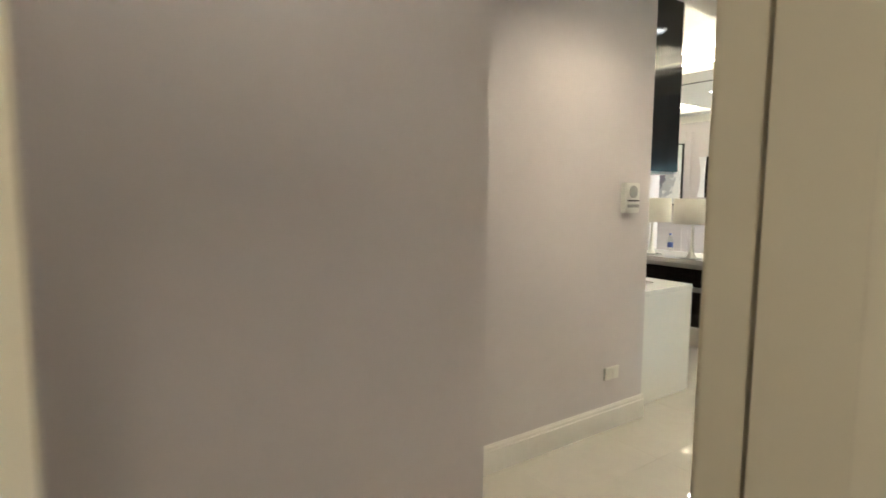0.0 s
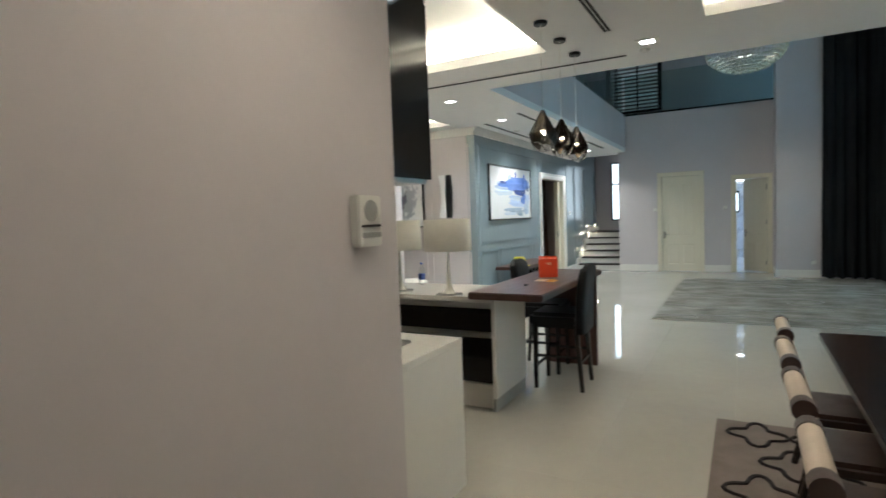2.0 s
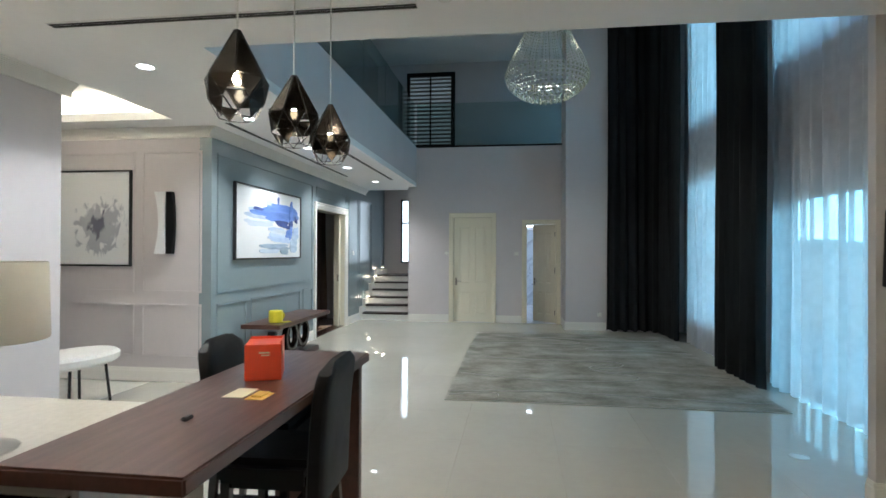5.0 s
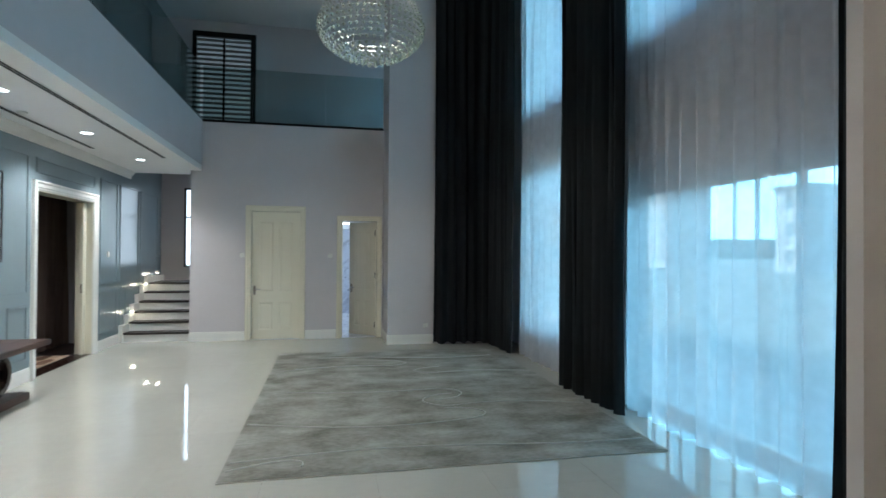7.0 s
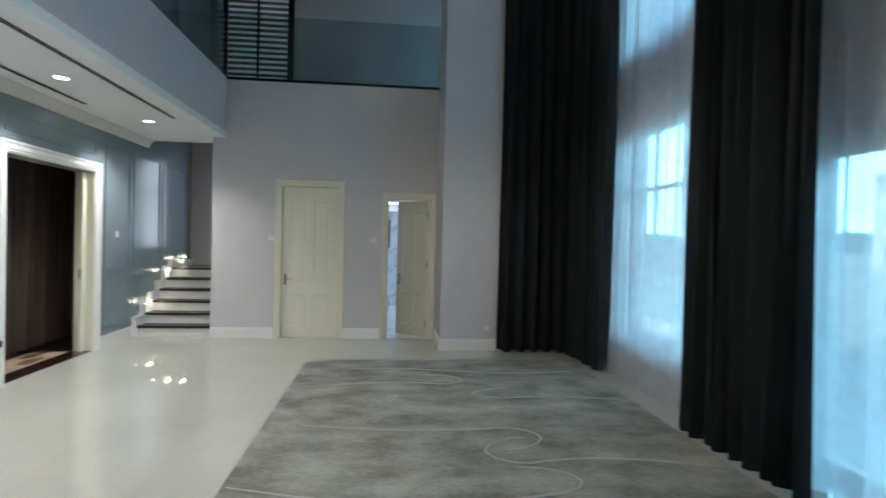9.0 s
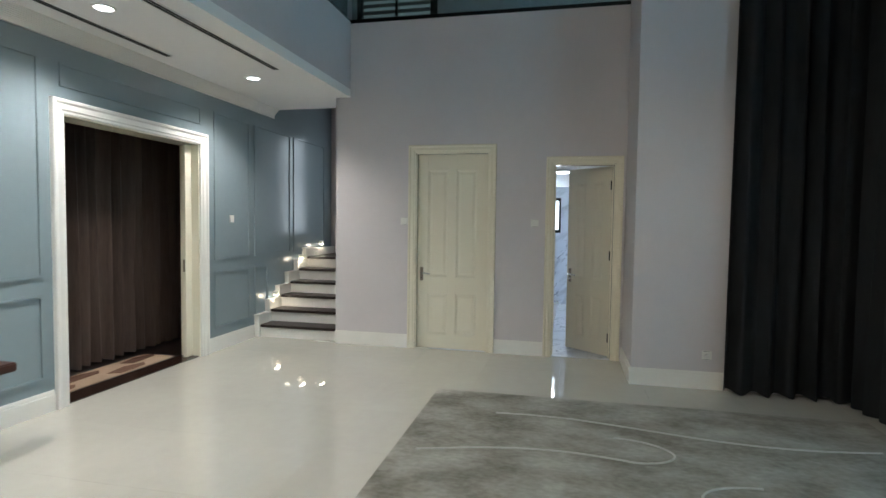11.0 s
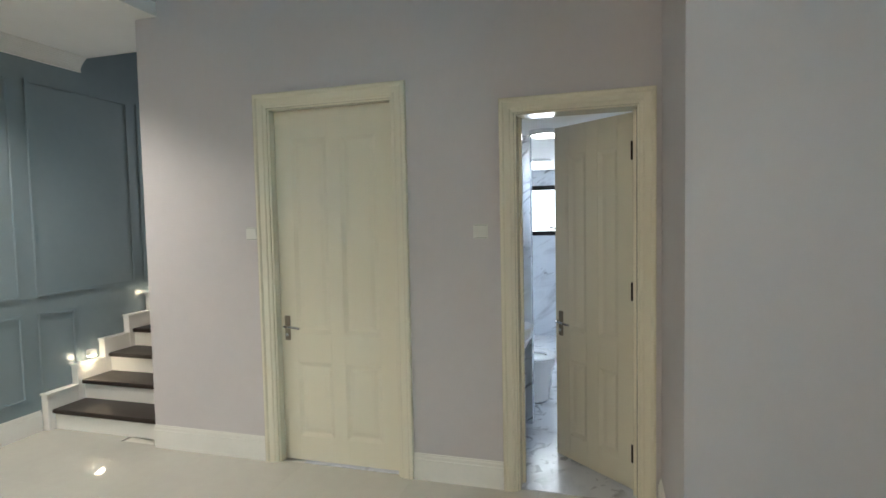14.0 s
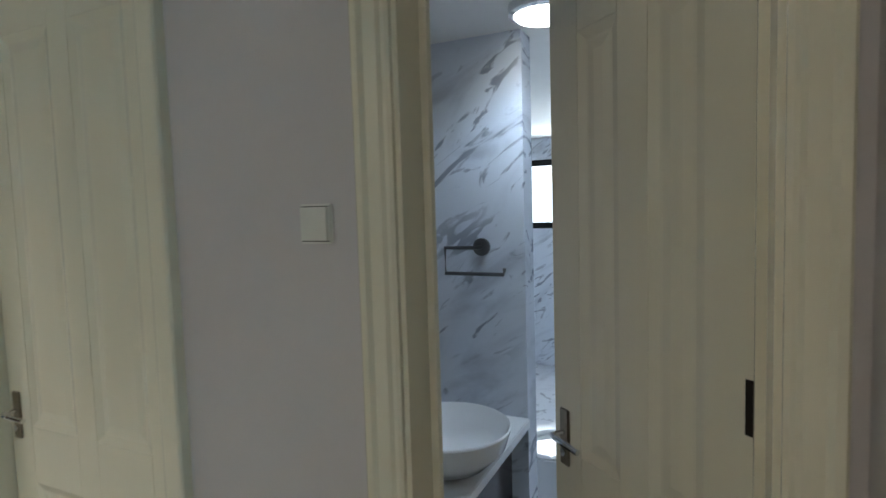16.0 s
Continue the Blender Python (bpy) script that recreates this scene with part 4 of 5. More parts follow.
# sink run along the wall end
sk = empty("sink_cabinet", "white sink cabinet with a waterfall end", "cabinet")
part("end_panel", box((2.062, 3.29, 0.0), (2.887, 3.325, 0.846), 0.002), lacquer_white, sk)
part("carcass", boxes([((2.062, 3.325, 0.08), (2.85, 6.265, 0.12)), ((2.062, 3.325, 0.12), (2.09, 6.265, 0.846)), ((2.83, 3.325, 0.12), (2.85, 6.265, 0.846))]), lacquer_white, sk)
for k in range(5):
    a = 3.335 + 0.58 * k
    part("cabinet_door", box((2.851, a, 0.1), (2.87, a + 0.57, 0.84), 0.002), lacquer_black, sk, "glossy black cabinet door")
wt = empty("sink_worktop", "white stone worktop with an undermount dark sink", "worktop")
sx0, sx1, sy0, sy1 = 2.2, 2.72, 3.50, 4.35


def rounded(x0, x1, y0, y1, r, n=6):
    pts = []
    for cx, cy, a0 in ((x1 - r, y1 - r, 0), (x0 + r, y1 - r, 90), (x0 + r, y0 + r, 180), (x1 - r, y0 + r, 270)):
        for i in range(n + 1):
            a = radians(a0 + 90 * i / n)
            pts.append((cx + r * math.cos(a), cy + r * math.sin(a)))
    return pts


bm = bmesh.new()
hole = rounded(sx0, sx1, sy0, sy1, 0.07)
outer = [(2.887, 6.265), (2.062, 6.265), (2.062, 3.288), (2.887, 3.288)]
n = 7
for z, keep in ((0.887, True), (0.847, False)):
    hv = [bm.verts.new((*p, z)) for p in hole]
    ov = [bm.verts.new((*p, z)) for p in outer]
    for c in range(4):
        seg = hv[c * n:(c + 1) * n]
        for i in range(n - 1):
            bm.faces.new((ov[c], seg[i], seg[i + 1]))
        nxt = hv[((c + 1) * n) % len(hv)]
        bm.faces.new((ov[c], seg[-1], nxt, ov[(c + 1) % 4]))
    if keep:
        top_h, top_o = hv, ov
    else:
        for i in range(len(hv)):
            bm.faces.new((top_h[i], top_h[(i + 1) % len(hv)], hv[(i + 1) % len(hv)], hv[i]))
        for i in range(4):
            bm.faces.new((top_o[i], top_o[(i + 1) % 4], ov[(i + 1) % 4], ov[i]))
part("slab", bm, stone_white, wt)
bm = bmesh.new()
ra = [bm.verts.new((*p, 0.846)) for p in rounded(sx0 - 0.01, sx1 + 0.01, sy0 - 0.01, sy1 + 0.01, 0.075)]
rb = [bm.verts.new((*p, 0.70)) for p in rounded(sx0 + 0.01, sx1 - 0.01, sy0 + 0.01, sy1 - 0.01, 0.06)]
for i in range(len(ra)):
    bm.faces.new((ra[i], ra[(i + 1) % len(ra)], rb[(i + 1) % len(ra)], rb[i]))
bm.faces.new(rb)
part("sink_bowl", bm, material("sink_dark", (0.06, 0.055, 0.05), 0.3, 0.6, 0.1, 20), wt, "dark composite sink bowl")

hd = empty("wall_cabinet", "glossy black wall cabinet over the sink run", "cabinet")
part("cabinet_body", box((2.062, 3.18, 1.78), (2.40, 5.2, 2.98), 0.003), lacquer_black, hd)
part("cabinet_door", box((2.40, 3.182, 1.78), (2.418, 4.2, 2.62), 0.002), lacquer_black, hd)
part("cabinet_door", box((2.40, 4.205, 1.78), (2.418, 5.19, 2.62), 0.002), lacquer_black, hd)
part("top_panel", box((2.40, 3.182, 2.625), (2.416, 5.19, 2.975), 0.002), steel, hd, "brushed metal top panel")
part("light_rail", box((2.09, 3.2, 1.76), (2.40, 5.18, 1.78), 0.002), steel, hd)

fr = empty("refrigerator", "dark steel refrigerator built into the wall recess", "refrigerator")
dark_steel = material("dark_steel", (0.035, 0.031, 0.028), 0.28, 1.0, 0.1, 10, 0.04, 200, stretch=(1, 1, 8))
part("fridge_body", box((4.15, 6.36, 0.02), (5.03, 7.0, 1.9), 0.01), black_plastic, fr)
for z0, z1 in ((0.62, 1.88), (0.06, 0.6)):
    d = part("fridge_door", box((4.16, 6.29, z0), (5.02, 6.36, z1), 0.012), dark_steel, fr)
    part("door_handle", tube([(4.97, 6.285, z0 + 0.1), (4.97, 6.255, z0 + 0.13), (4.97, 6.255, min(z1 - 0.1, z0 + 0.8))], 0.011, 8), steel, d, smooth=True)
part("badge", box((4.85, 6.287, 1.72), (4.89, 6.29, 1.76)), white_plastic, fr)
structure("wall_recess", boxes([((3.95, 6.42, 0), (4.1, 7.3, CEIL)), ((4.1, 7.15, 0), (5.06, 7.3, CEIL)), ((5.06, 6.42, 0), (5.13, 7.3, CEIL))]), wall_paint, "plain recess behind the refrigerator")
kd = empty("sliding_door_kitchen", "cream sliding door in the kitchen wall", "door", kind="structure")
bm = bmesh.new()
for lo, hi in (((5.62, 6.23, 0), (5.73, 6.27, 2.63)), ((5.07, 6.23, 2.52), (5.62, 6.27, 2.63)), ((5.07, 6.235, 0), (5.14, 6.27, 2.52))):
    box(lo, hi, 0.005, bm)
part("door_casing", bm, cream_paint, kd)
part("leaf", box((5.14, 6.36, 0.01), (5.62, 6.40, 2.52), 0.002), cream_paint, kd)
part("panel", boxes([((5.24, 6.352, 0.2), (5.56, 6.362, 0.95)), ((5.24, 6.352, 1.2), (5.56, 6.362, 2.3))], 0.004), cream_paint, kd)
part("pull_handle", boxes([((5.155, 6.345, 1.0), (5.18, 6.36, 1.16)), ((5.22, 6.34, 1.06), (5.34, 6.352, 1.072))], 0.004), steel, kd, "steel flush pull")

# alcove: seat, mirror light, pictures
so = empty("bench_seat", "white upholstered oval bench in the alcove", "bench")
part("cushion", lathe([(0.0, 0.44), (0.30, 0.44), (0.335, 0.47), (0.335, 0.53), (0.30, 0.56), (0.0, 0.565)], 32), material("white_boucle", (0.74, 0.72, 0.68), 0.85, 0, 0.05, 30, 0.6, 260), so, smooth=True)
for a in range(4):
    c, s_ = math.cos(radians(45 + 90 * a)), math.sin(radians(45 + 90 * a))
    part("leg", tube([(0.22 * c, 0.22 * s_, 0.45), (0.26 * c, 0.26 * s_, 0.0)], 0.012, 8), dark_wood, so)
so.matrix_basis = pose(7.6, 6.75, 0) @ Matrix.Diagonal((1.5, 1.0, 1.0, 1.0))


def painting_material(name, colours, seed, spread):
    """Loose brush strokes on white board."""
    m = bpy.data.materials.new(name)
    m.use_nodes = True
    nt = m.node_tree
    b = nt.nodes["Principled BSDF"]
    b.inputs["Roughness"].default_value = 0.5
    co = nt.nodes.new("ShaderNodeTexCoord")
    col = None
    for k, (rgb, at, size, cut) in enumerate(colours):
        off = nt.nodes.new("ShaderNodeMapping")
        off.inputs["Location"].default_value = (-at[0], -at[1], -at[2])
        nt.links.new(co.outputs["Generated"], off.inputs["Vector"])
        sc = nt.nodes.new("ShaderNodeVectorMath")
        sc.operation = "DIVIDE"
        sc.inputs[1].default_value = size
        nt.links.new(off.outputs[0], sc.inputs[0])
        ln = nt.nodes.new("ShaderNodeVectorMath")
        ln.operation = "LENGTH"
        nt.links.new(sc.outputs[0], ln.inputs[0])
        ns = nt.nodes.new("ShaderNodeTexNoise")
        ns.noise_dimensions = "4D"
        ns.inputs["W"].default_value = seed + k * 3.1
        ns.inputs["Scale"].default_value, ns.inputs["Detail"].default_value, ns.inputs["Distortion"].default_value = 4.5, 5, 1.2
        mp = nt.nodes.new("ShaderNodeMapping")
        mp.inputs["Scale"].default_value = spread
        nt.links.new(co.outputs["Generated"], mp.inputs["Vector"])
        nt.links.new(mp.outputs[0], ns.inputs["Vector"])
        ad = nt.nodes.new("ShaderNodeMath")
        ad.operation = "MULTIPLY_ADD"
        ad.inputs[1].default_value = 2.6
        nt.links.new(ns.outputs[0], ad.inputs[0])
        nt.links.new(ln.outputs["Value"], ad.inputs[2])
        mr = nt.nodes.new("ShaderNodeMapRange")
        mr.inputs["From Min"].default_value, mr.inputs["From Max"].default_value = cut, cut - 0.22
        nt.links.new(ad.outputs[0], mr.inputs["Value"])
        mx = nt.nodes.new("ShaderNodeMix")
        mx.data_type = "RGBA"
        nt.links.new(mr.outputs[0], mx.inputs[0])
        mx.inputs[7].default_value = (*rgb, 1)
        if col is None:
            mx.inputs[6].default_value = (0.82, 0.83, 0.84, 1)
        else:
            nt.links.new(col, mx.inputs[6])
        col = mx.outputs[2]
    nt.links.new(col, b.inputs["Base Color"])
    return m


grey_art = painting_material("grey_art", [((0.45, 0.47, 0.52), (0.5, 0.4, 0.4), (9, 0.4, 0.35), 2.1), ((0.16, 0.16, 0.22), (0.5, 0.5, 0.45), (9, 0.3, 0.22), 1.85)], 9.0, (1, 1.6, 1.2))


def picture(name, axis, face, a, b, z0, z1, art, label):
    e = empty(name, label, "painting")
    w, t = 0.022, 0.045
    bm = bmesh.new()
    for p, q, u, v in ((a, b, z0, z0 + w), (a, b, z1 - w, z1), (a, a + w, z0 + w, z1 - w), (b - w, b, z0 + w, z1 - w)):
        lo, hi = ((p, face - t, u), (q, face, v)) if axis == "y" else ((face - t, p, u), (face, q, v))
        box(lo, hi, 0.002, bm)
    part("picture_frame", bm, black_plastic, e, "thin black frame")
    lo, hi = ((a + w, face - 0.03, z0 + w), (b - w, face - 0.006, z1 - w)) if axis == "y" else ((face - 0.03, a + w, z0 + w), (face - 0.006, b - w, z1 - w))
    part("canvas", box(lo, hi), art, e)
    return e


art_white = material("art_white", (0.80, 0.80, 0.80), 0.55, 0, 0.02, 3, 0.1, 200)
art = picture("framed_painting", "y", LY, 9.255, 11.455, 1.50, 2.54, art_white, "blue and white abstract painting in a black frame")
INKS = [material("ink", c, 0.6, 0, 0.12, 5, 0.2, 150, stretch=(1, 1, 4), second=d, random_tint=0.16) for c, d in
        (((0.42, 0.53, 0.74), (0.62, 0.70, 0.83)), ((0.10, 0.19, 0.56), (0.19, 0.30, 0.66)), ((0.035, 0.05, 0.19), (0.08, 0.12, 0.36)), ((0.30, 0.39, 0.50), (0.50, 0.58, 0.68)), ((0.60, 0.69, 0.82), (0.74, 0.78, 0.84)))]
brush_rng = random.Random(14)
brush_layer = 0


def brush(u0, u1, v0, v1, ink, strokes, lean=0.0, upright=False, ragged=0.06):
    """Overlapping strokes that fill a patch of the canvas; u runs along it, v up it."""
    global brush_layer
    r = brush_rng
    for k in range(strokes):
        f = (k + 0.5) / strokes
        wide = (u1 - u0 if upright else v1 - v0) / strokes * r.uniform(1.15, 1.55)
        a, b = (v0, v1) if upright else (u0, u1)
        a, b = a + r.uniform(-ragged, ragged), b + r.uniform(-ragged, ragged)
        mid = (u0 + (u1 - u0) * f) if upright else (v0 + (v1 - v0) * f)
        up, down, ph = [], [], r.uniform(0, 6)
        for i in range(13):
            t = i / 12
            along = a + (b - a) * t
            taper = min(1.0, 0.35 + 5 * t, 0.35 + 5 * (1 - t))
            c = mid + lean * (t - 0.5) + 0.2 * wide * math.sin(3 * t + ph)
            up.append((along, c + wide * taper * (0.62 + 0.2 * noise.noise(Vector((t * 5, ph, 1))))))
            down.append((along, c - wide * taper * (0.62 + 0.2 * noise.noise(Vector((t * 5, ph, 7))))))
        outline = up + down[::-1]
        if upright:
            outline = [(q, p) for p, q in outline]
        outline = [(9.277 + 2.156 * min(max(p, 0.01), 0.99), 1.522 + 0.996 * min(max(q, 0.01), 0.99)) for p, q in outline]
        brush_layer += 1
        part("brush_stroke", prism(outline, "y", LY - 0.0302 - 0.00025 * brush_layer, LY - 0.0295), INKS[ink], art)


brush(0.13, 0.50, 0.46, 0.60, 4, 3)
brush(0.14, 0.52, 0.58, 0.72, 0, 3)
brush(0.42, 0.86, 0.56, 0.82, 1, 5, 0.02)
brush(0.40, 0.84, 0.60, 0.80, 1, 4, 0.04)
brush(0.20, 0.46, 0.62, 0.68, 1, 2)
brush(0.595, 0.615, 0.82, 0.93, 1, 1, 0.0, True, 0.01)
brush(0.44, 0.50, 0.78, 0.86, 0, 1, 0.04, True, 0.01)
brush(0.47, 0.78, 0.24, 0.44, 0, 5)
brush(0.50, 0.76, 0.36, 0.42, 4, 2)
brush(0.84, 0.96, 0.32, 0.45, 0, 2, 0.0, False, 0.03)
brush(0.83, 0.92, 0.08, 0.27, 3, 2, 0.0, True, 0.02)
brush(0.36, 0.80, 0.13, 0.20, 3, 2)
brush(0.34, 0.62, 0.08, 0.12, 4, 1)
brush(0.60, 0.80, 0.07, 0.12, 3, 1)
brush(0.83, 0.95, 0.62, 0.80, 1, 4, -0.05, False, 0.03)
brush(0.80, 0.835, 0.28, 0.84, 1, 1, 0.01, True, 0.02)
brush(0.805, 0.83, 0.60, 0.90, 1, 1, 0.03, True, 0.01)
brush(0.73, 0.79, 0.30, 0.44, 1, 1, 0.0, True, 0.02)
brush(0.58, 0.78, 0.47, 0.56, 2, 3, -0.03, False, 0.03)
brush(0.22, 0.36, 0.69, 0.72, 2, 2, -0.02, False, 0.03)
brush(0.80, 0.83, 0.50, 0.58, 2, 1, 0.0, True, 0.01)
brush(0.88, 0.94, 0.60, 0.64, 2, 1, -0.05, False, 0.01)
picture("framed_painting", "x", 8.75, 6.98, 8.0, 1.42, 2.62, grey_art, "grey abstract painting in a black frame")

ml = empty("mirror_sconce", "wall sconce with a waisted bright plate and a black curved body", "wall light")


def waisted(yc, half, waist, x_front, x_back, mat, label):
    """An upright plate, 0.76 m high, narrowed at mid height and bowed off the wall at its ends."""
    bm = bmesh.new()
    rings = []
    for i in range(17):
        h = i / 16
        w = half - waist * math.sin(math.pi * h)
        xf = x_front - 0.03 * (2 * h - 1) ** 2
        rings.append([bm.verts.new((px, yc + sy * w, 1.58 + 0.76 * h)) for px, sy in ((xf, -1), (xf, 1), (x_back, 1), (x_back, -1))])
    for p, q in zip(rings, rings[1:]):
        for k in range(4):
            bm.faces.new((p[k], p[(k + 1) % 4], q[(k + 1) % 4], q[k]))
    bm.faces.new(rings[0])
    bm.faces.new(rings[-1])
    part("plate", bm, mat, ml, label, smooth=True)


# white colour stands for the bright reflection in the mirror plate
waisted(6.555, 0.075, 0.034, 8.69, 8.715, porcelain, "waisted mirror plate, its bright reflection painted white")
waisted(6.445, 0.036, -0.022, 8.70, 8.735, black_metal, "black curved body")
part("back_plate", box((8.728, 6.46, 1.80), (8.749, 6.54, 2.12), 0.003), black_metal, ml)

# ---- dining ----
dr_rug = empty("dining_rug", "brown rug with a dark trellis pattern under the dining table", "rug")
part("rug_surface", box((0.6, -1.6, 0.001), (4.57, 2.02, 0.010), 0.003), rug_brown, dr_rug)


def trellis(cx, cy, r=0.17):
    pts = []
    for i in range(32):
        a = 2 * math.pi * i / 32
        k = r * (1 + 0.28 * math.cos(4 * a))
        pts.append((cx + k * math.cos(a), cy + 0.85 * k * math.sin(a), 0.0105))
    return pts


for i in range(9):
    for j in range(5):
        cx, cy = 4.33 - 0.44 * i, 1.76 - 0.38 * j + (0.19 if i % 2 else 0)
        if 0.85 < cx < 4.36 and cy < 1.8:
            part("trellis_line", tube(trellis(cx, cy), 0.014, 5, closed=True), rug_dark, dr_rug)

dt = empty("dining_table", "large glossy dark wood dining table", "table")
part("tabletop", box((1.35, 0.15, 0.69), (4.43, 1.40, 0.735), 0.006), dark_wood, dt)
part("apron", boxes([((1.5, 0.28, 0.60), (4.28, 0.31, 0.69)), ((1.5, 1.24, 0.60), (4.28, 1.27, 0.69)), ((1.5, 0.31, 0.60), (1.53, 1.24, 0.69)), ((4.25, 0.31, 0.60), (4.28, 1.24, 0.69))]), dark_wood, dt)
for x in (1.75, 3.95):
    part("pedestal", box((x - 0.12, 0.45, 0.0105), (x + 0.12, 1.1, 0.60), 0.01), dark_wood, dt)


def dining_chair():
    """Faces -y; back towards +y, with a rolled top."""
    e = empty("dining_chair", "cream leather dining chair with a rolled brown top", "chair", "chairs round the dining table")
    part("seat", box((-0.23, -0.28, 0.40), (0.23, 0.18, 0.47), 0.025), brown_leather, e, "dark leather seat", smooth=True)
    bm = bmesh.new()
    rows = []
    for i in range(9):
        h = i / 8
        z, y = 0.38 + 0.50 * h, 0.17 + 0.10 * h + 0.03 * h * h
        rows.append([bm.verts.new((sx * 0.225, y + sy * (0.032 - 0.006 * h), z)) for sx, sy in ((-1, -1), (1, -1), (1, 1), (-1, 1))])
    for p, q in zip(rows, rows[1:]):
        for k in range(4):
            bm.faces.new((p[k], p[(k + 1) % 4], q[(k + 1) % 4], q[k]))
    bm.faces.new(rows[0])
    bm.faces.new(rows[-1])
    part("backrest", bm, cream_leather, e, smooth=True)
    roll = tube([(-0.17, 0.30, 0.885), (0.17, 0.30, 0.885)], 0.036, 16)
    part("top_roll", roll, cream_leather, e, smooth=True)
    for s_ in (-1, 1):
        part("roll_cap", tube([(s_ * 0.168, 0.30, 0.885), (s_ * 0.215, 0.30, 0.885), (s_ * 0.232, 0.30, 0.885)], 0.039, 16), brown_leather, e, "dark leather roll cap", smooth=True)
    part("back_seam", box((-0.004, 0.232, 0.42), (0.004, 0.247, 0.62)), brown_leather, e)
    for x, y, d in ((-0.2, -0.25, -0.01), (0.2, -0.25, -0.01), (-0.2, 0.16, 0.07), (0.2, 0.16, 0.07)):
        part("leg", tube([(x, y, 0.42), (x * 1.02, y + d * 0.4, 0.2), (x * 1.05, y + d, 0.0105)], 0.019, 8), dark_wood, e, smooth=True)
    return e


ch = dining_chair()
ch.matrix_basis = pose(3.74, 1.34, 0)
for x in (3.12, 2.5, 1.88):
    copy_thing(ch, pose(x, 1.36, 0, 0, 0, random.uniform(-1.5, 1.5)))


def floor_lamp():
    e = empty("floor_lamp", "black floor lamp with a wide drum shade", "lamp", "floor lamps by the dining table")
    part("base", lathe([(0.0, 0), (0.15, 0), (0.15, 0.012), (0.14, 0.02), (0.02, 0.026), (0.0, 0.026)], 32), black_metal, e, smooth=True)
    part("pole", tube([(0, 0, 0.02), (0, 0, 1.72)], 0.0125, 10), black_metal, e, smooth=True)
    bm = bmesh.new()
    seg = 40
    rings = [[bm.verts.new((r * math.cos(2 * math.pi * i / seg), r * math.sin(2 * math.pi * i / seg), z)) for i in range(seg)] for r, z in ((0.228, 1.495), (0.231, 1.5), (0.222, 1.775), (0.219, 1.78), (0.216, 1.775), (0.225, 1.5))]
    for p, q in zip(rings, rings[1:] + rings[:1]):
        for i in range(seg):
            bm.faces.new((p[i], p[(i + 1) % seg], q[(i + 1) % seg], q[i]))
    part("shade", bm, shade_black, e, "black fabric drum shade", smooth=True)
    part("spider", boxes([((-0.218, -0.004, 1.7), (0.218, 0.004, 1.706)), ((-0.004, -0.218, 1.7), (0.004, 0.218, 1.706))]), black_metal, e)
    return e


fl = floor_lamp()
fl.matrix_basis = pose(4.64, 0.68, 0)
copy_thing(fl, pose(4.80, -0.08, 0))


# ---- lamps on and under the ceiling ----
def pendant():
    """Faceted smoked-glass drop on a cord; origin at the ceiling."""
    e = empty("pendant_lamp", "black faceted metal pendant lamp over the bar", "pendant lamp", "pendants over the bar")
    part("canopy", lathe([(0.0, 0), (0.055, 0), (0.055, -0.022), (0.05, -0.028), (0.0, -0.028)], 20), black_metal, e, smooth=True)
    part("cord", tube([(0, 0, -0.028), (0, 0, -0.75)], 0.0035, 6), white_plastic, e, "pale cord")
    seg = 7
    prof = ((0.012, -0.70, 0), (0.115, -0.885, 0), (0.100, -0.965, 0.5), (0.064, -1.025, 0))
    ring = [[Vector((r * math.cos(2 * math.pi * (i + o) / seg), r * math.sin(2 * math.pi * (i + o) / seg), z)) for i in range(seg)] for r, z, o in prof]

    def facet(*pts, shrink=0.93):
        bm = bmesh.new()
        c = sum(pts, Vector()) / len(pts)
        bm.faces.new([bm.verts.new(c + (p - c) * shrink) for p in pts])
        bmesh.ops.solidify(bm, geom=bm.faces[:], thickness=0.002)
        part("facet", bm, smoked, e)

    for i in range(seg):
        k = (i + 1) % seg
        facet(ring[0][i], ring[0][k], ring[1][k], ring[1][i], shrink=0.95)
        facet(ring[1][i], ring[1][k], ring[2][i])
        if i % 3 != 1:
            facet(ring[1][i], ring[2][i], ring[2][i - 1])
        if i % 2:
            facet(ring[2][i], ring[2][i - 1], ring[3][i])
    for i in range(seg):
        k = (i + 1) % seg
        part("wire", tube([ring[0][i], ring[1][i], ring[2][i], ring[3][k]], 0.0022, 5), black_metal, e)
        part("wire", tube([ring[1][k], ring[2][i], ring[3][i], ring[3][k]], 0.0022, 5), black_metal, e)
    part("cap", lathe([(0.0, -0.70), (0.014, -0.70), (0.02, -0.74), (0.0, -0.74)], 10), black_metal, e)
    part("bulb", lathe([(0.0, -0.85), (0.010, -0.855), (0.016, -0.87), (0.016, -0.884), (0.009, -0.898), (0.0, -0.901)], 12), bulb_glow, e, "glowing bulb", smooth=True)
    return e


rp = empty("ring_chandelier", "thin chrome double ring chandelier in the dining ceiling tray", "chandelier")
for r, z in ((0.36, 2.98), (0.25, 3.06)):
    part("ring", lathe([(r, z), (r + 0.012, z), (r + 0.012, z + 0.035), (r, z + 0.035), (r, z)], 48, (4.3, 0.6, 0)), chrome, rp, smooth=True)
for k in range(3):
    a = 2 * math.pi * k / 3
    part("wire", tube([(4.3 + 0.366 * math.cos(a), 0.6 + 0.366 * math.sin(a), 3.0), (4.3 + 0.256 * math.cos(a), 0.6 + 0.256 * math.sin(a), 3.08), (4.3, 0.6, CEIL + 0.28)], 0.003, 5), black_metal, rp)
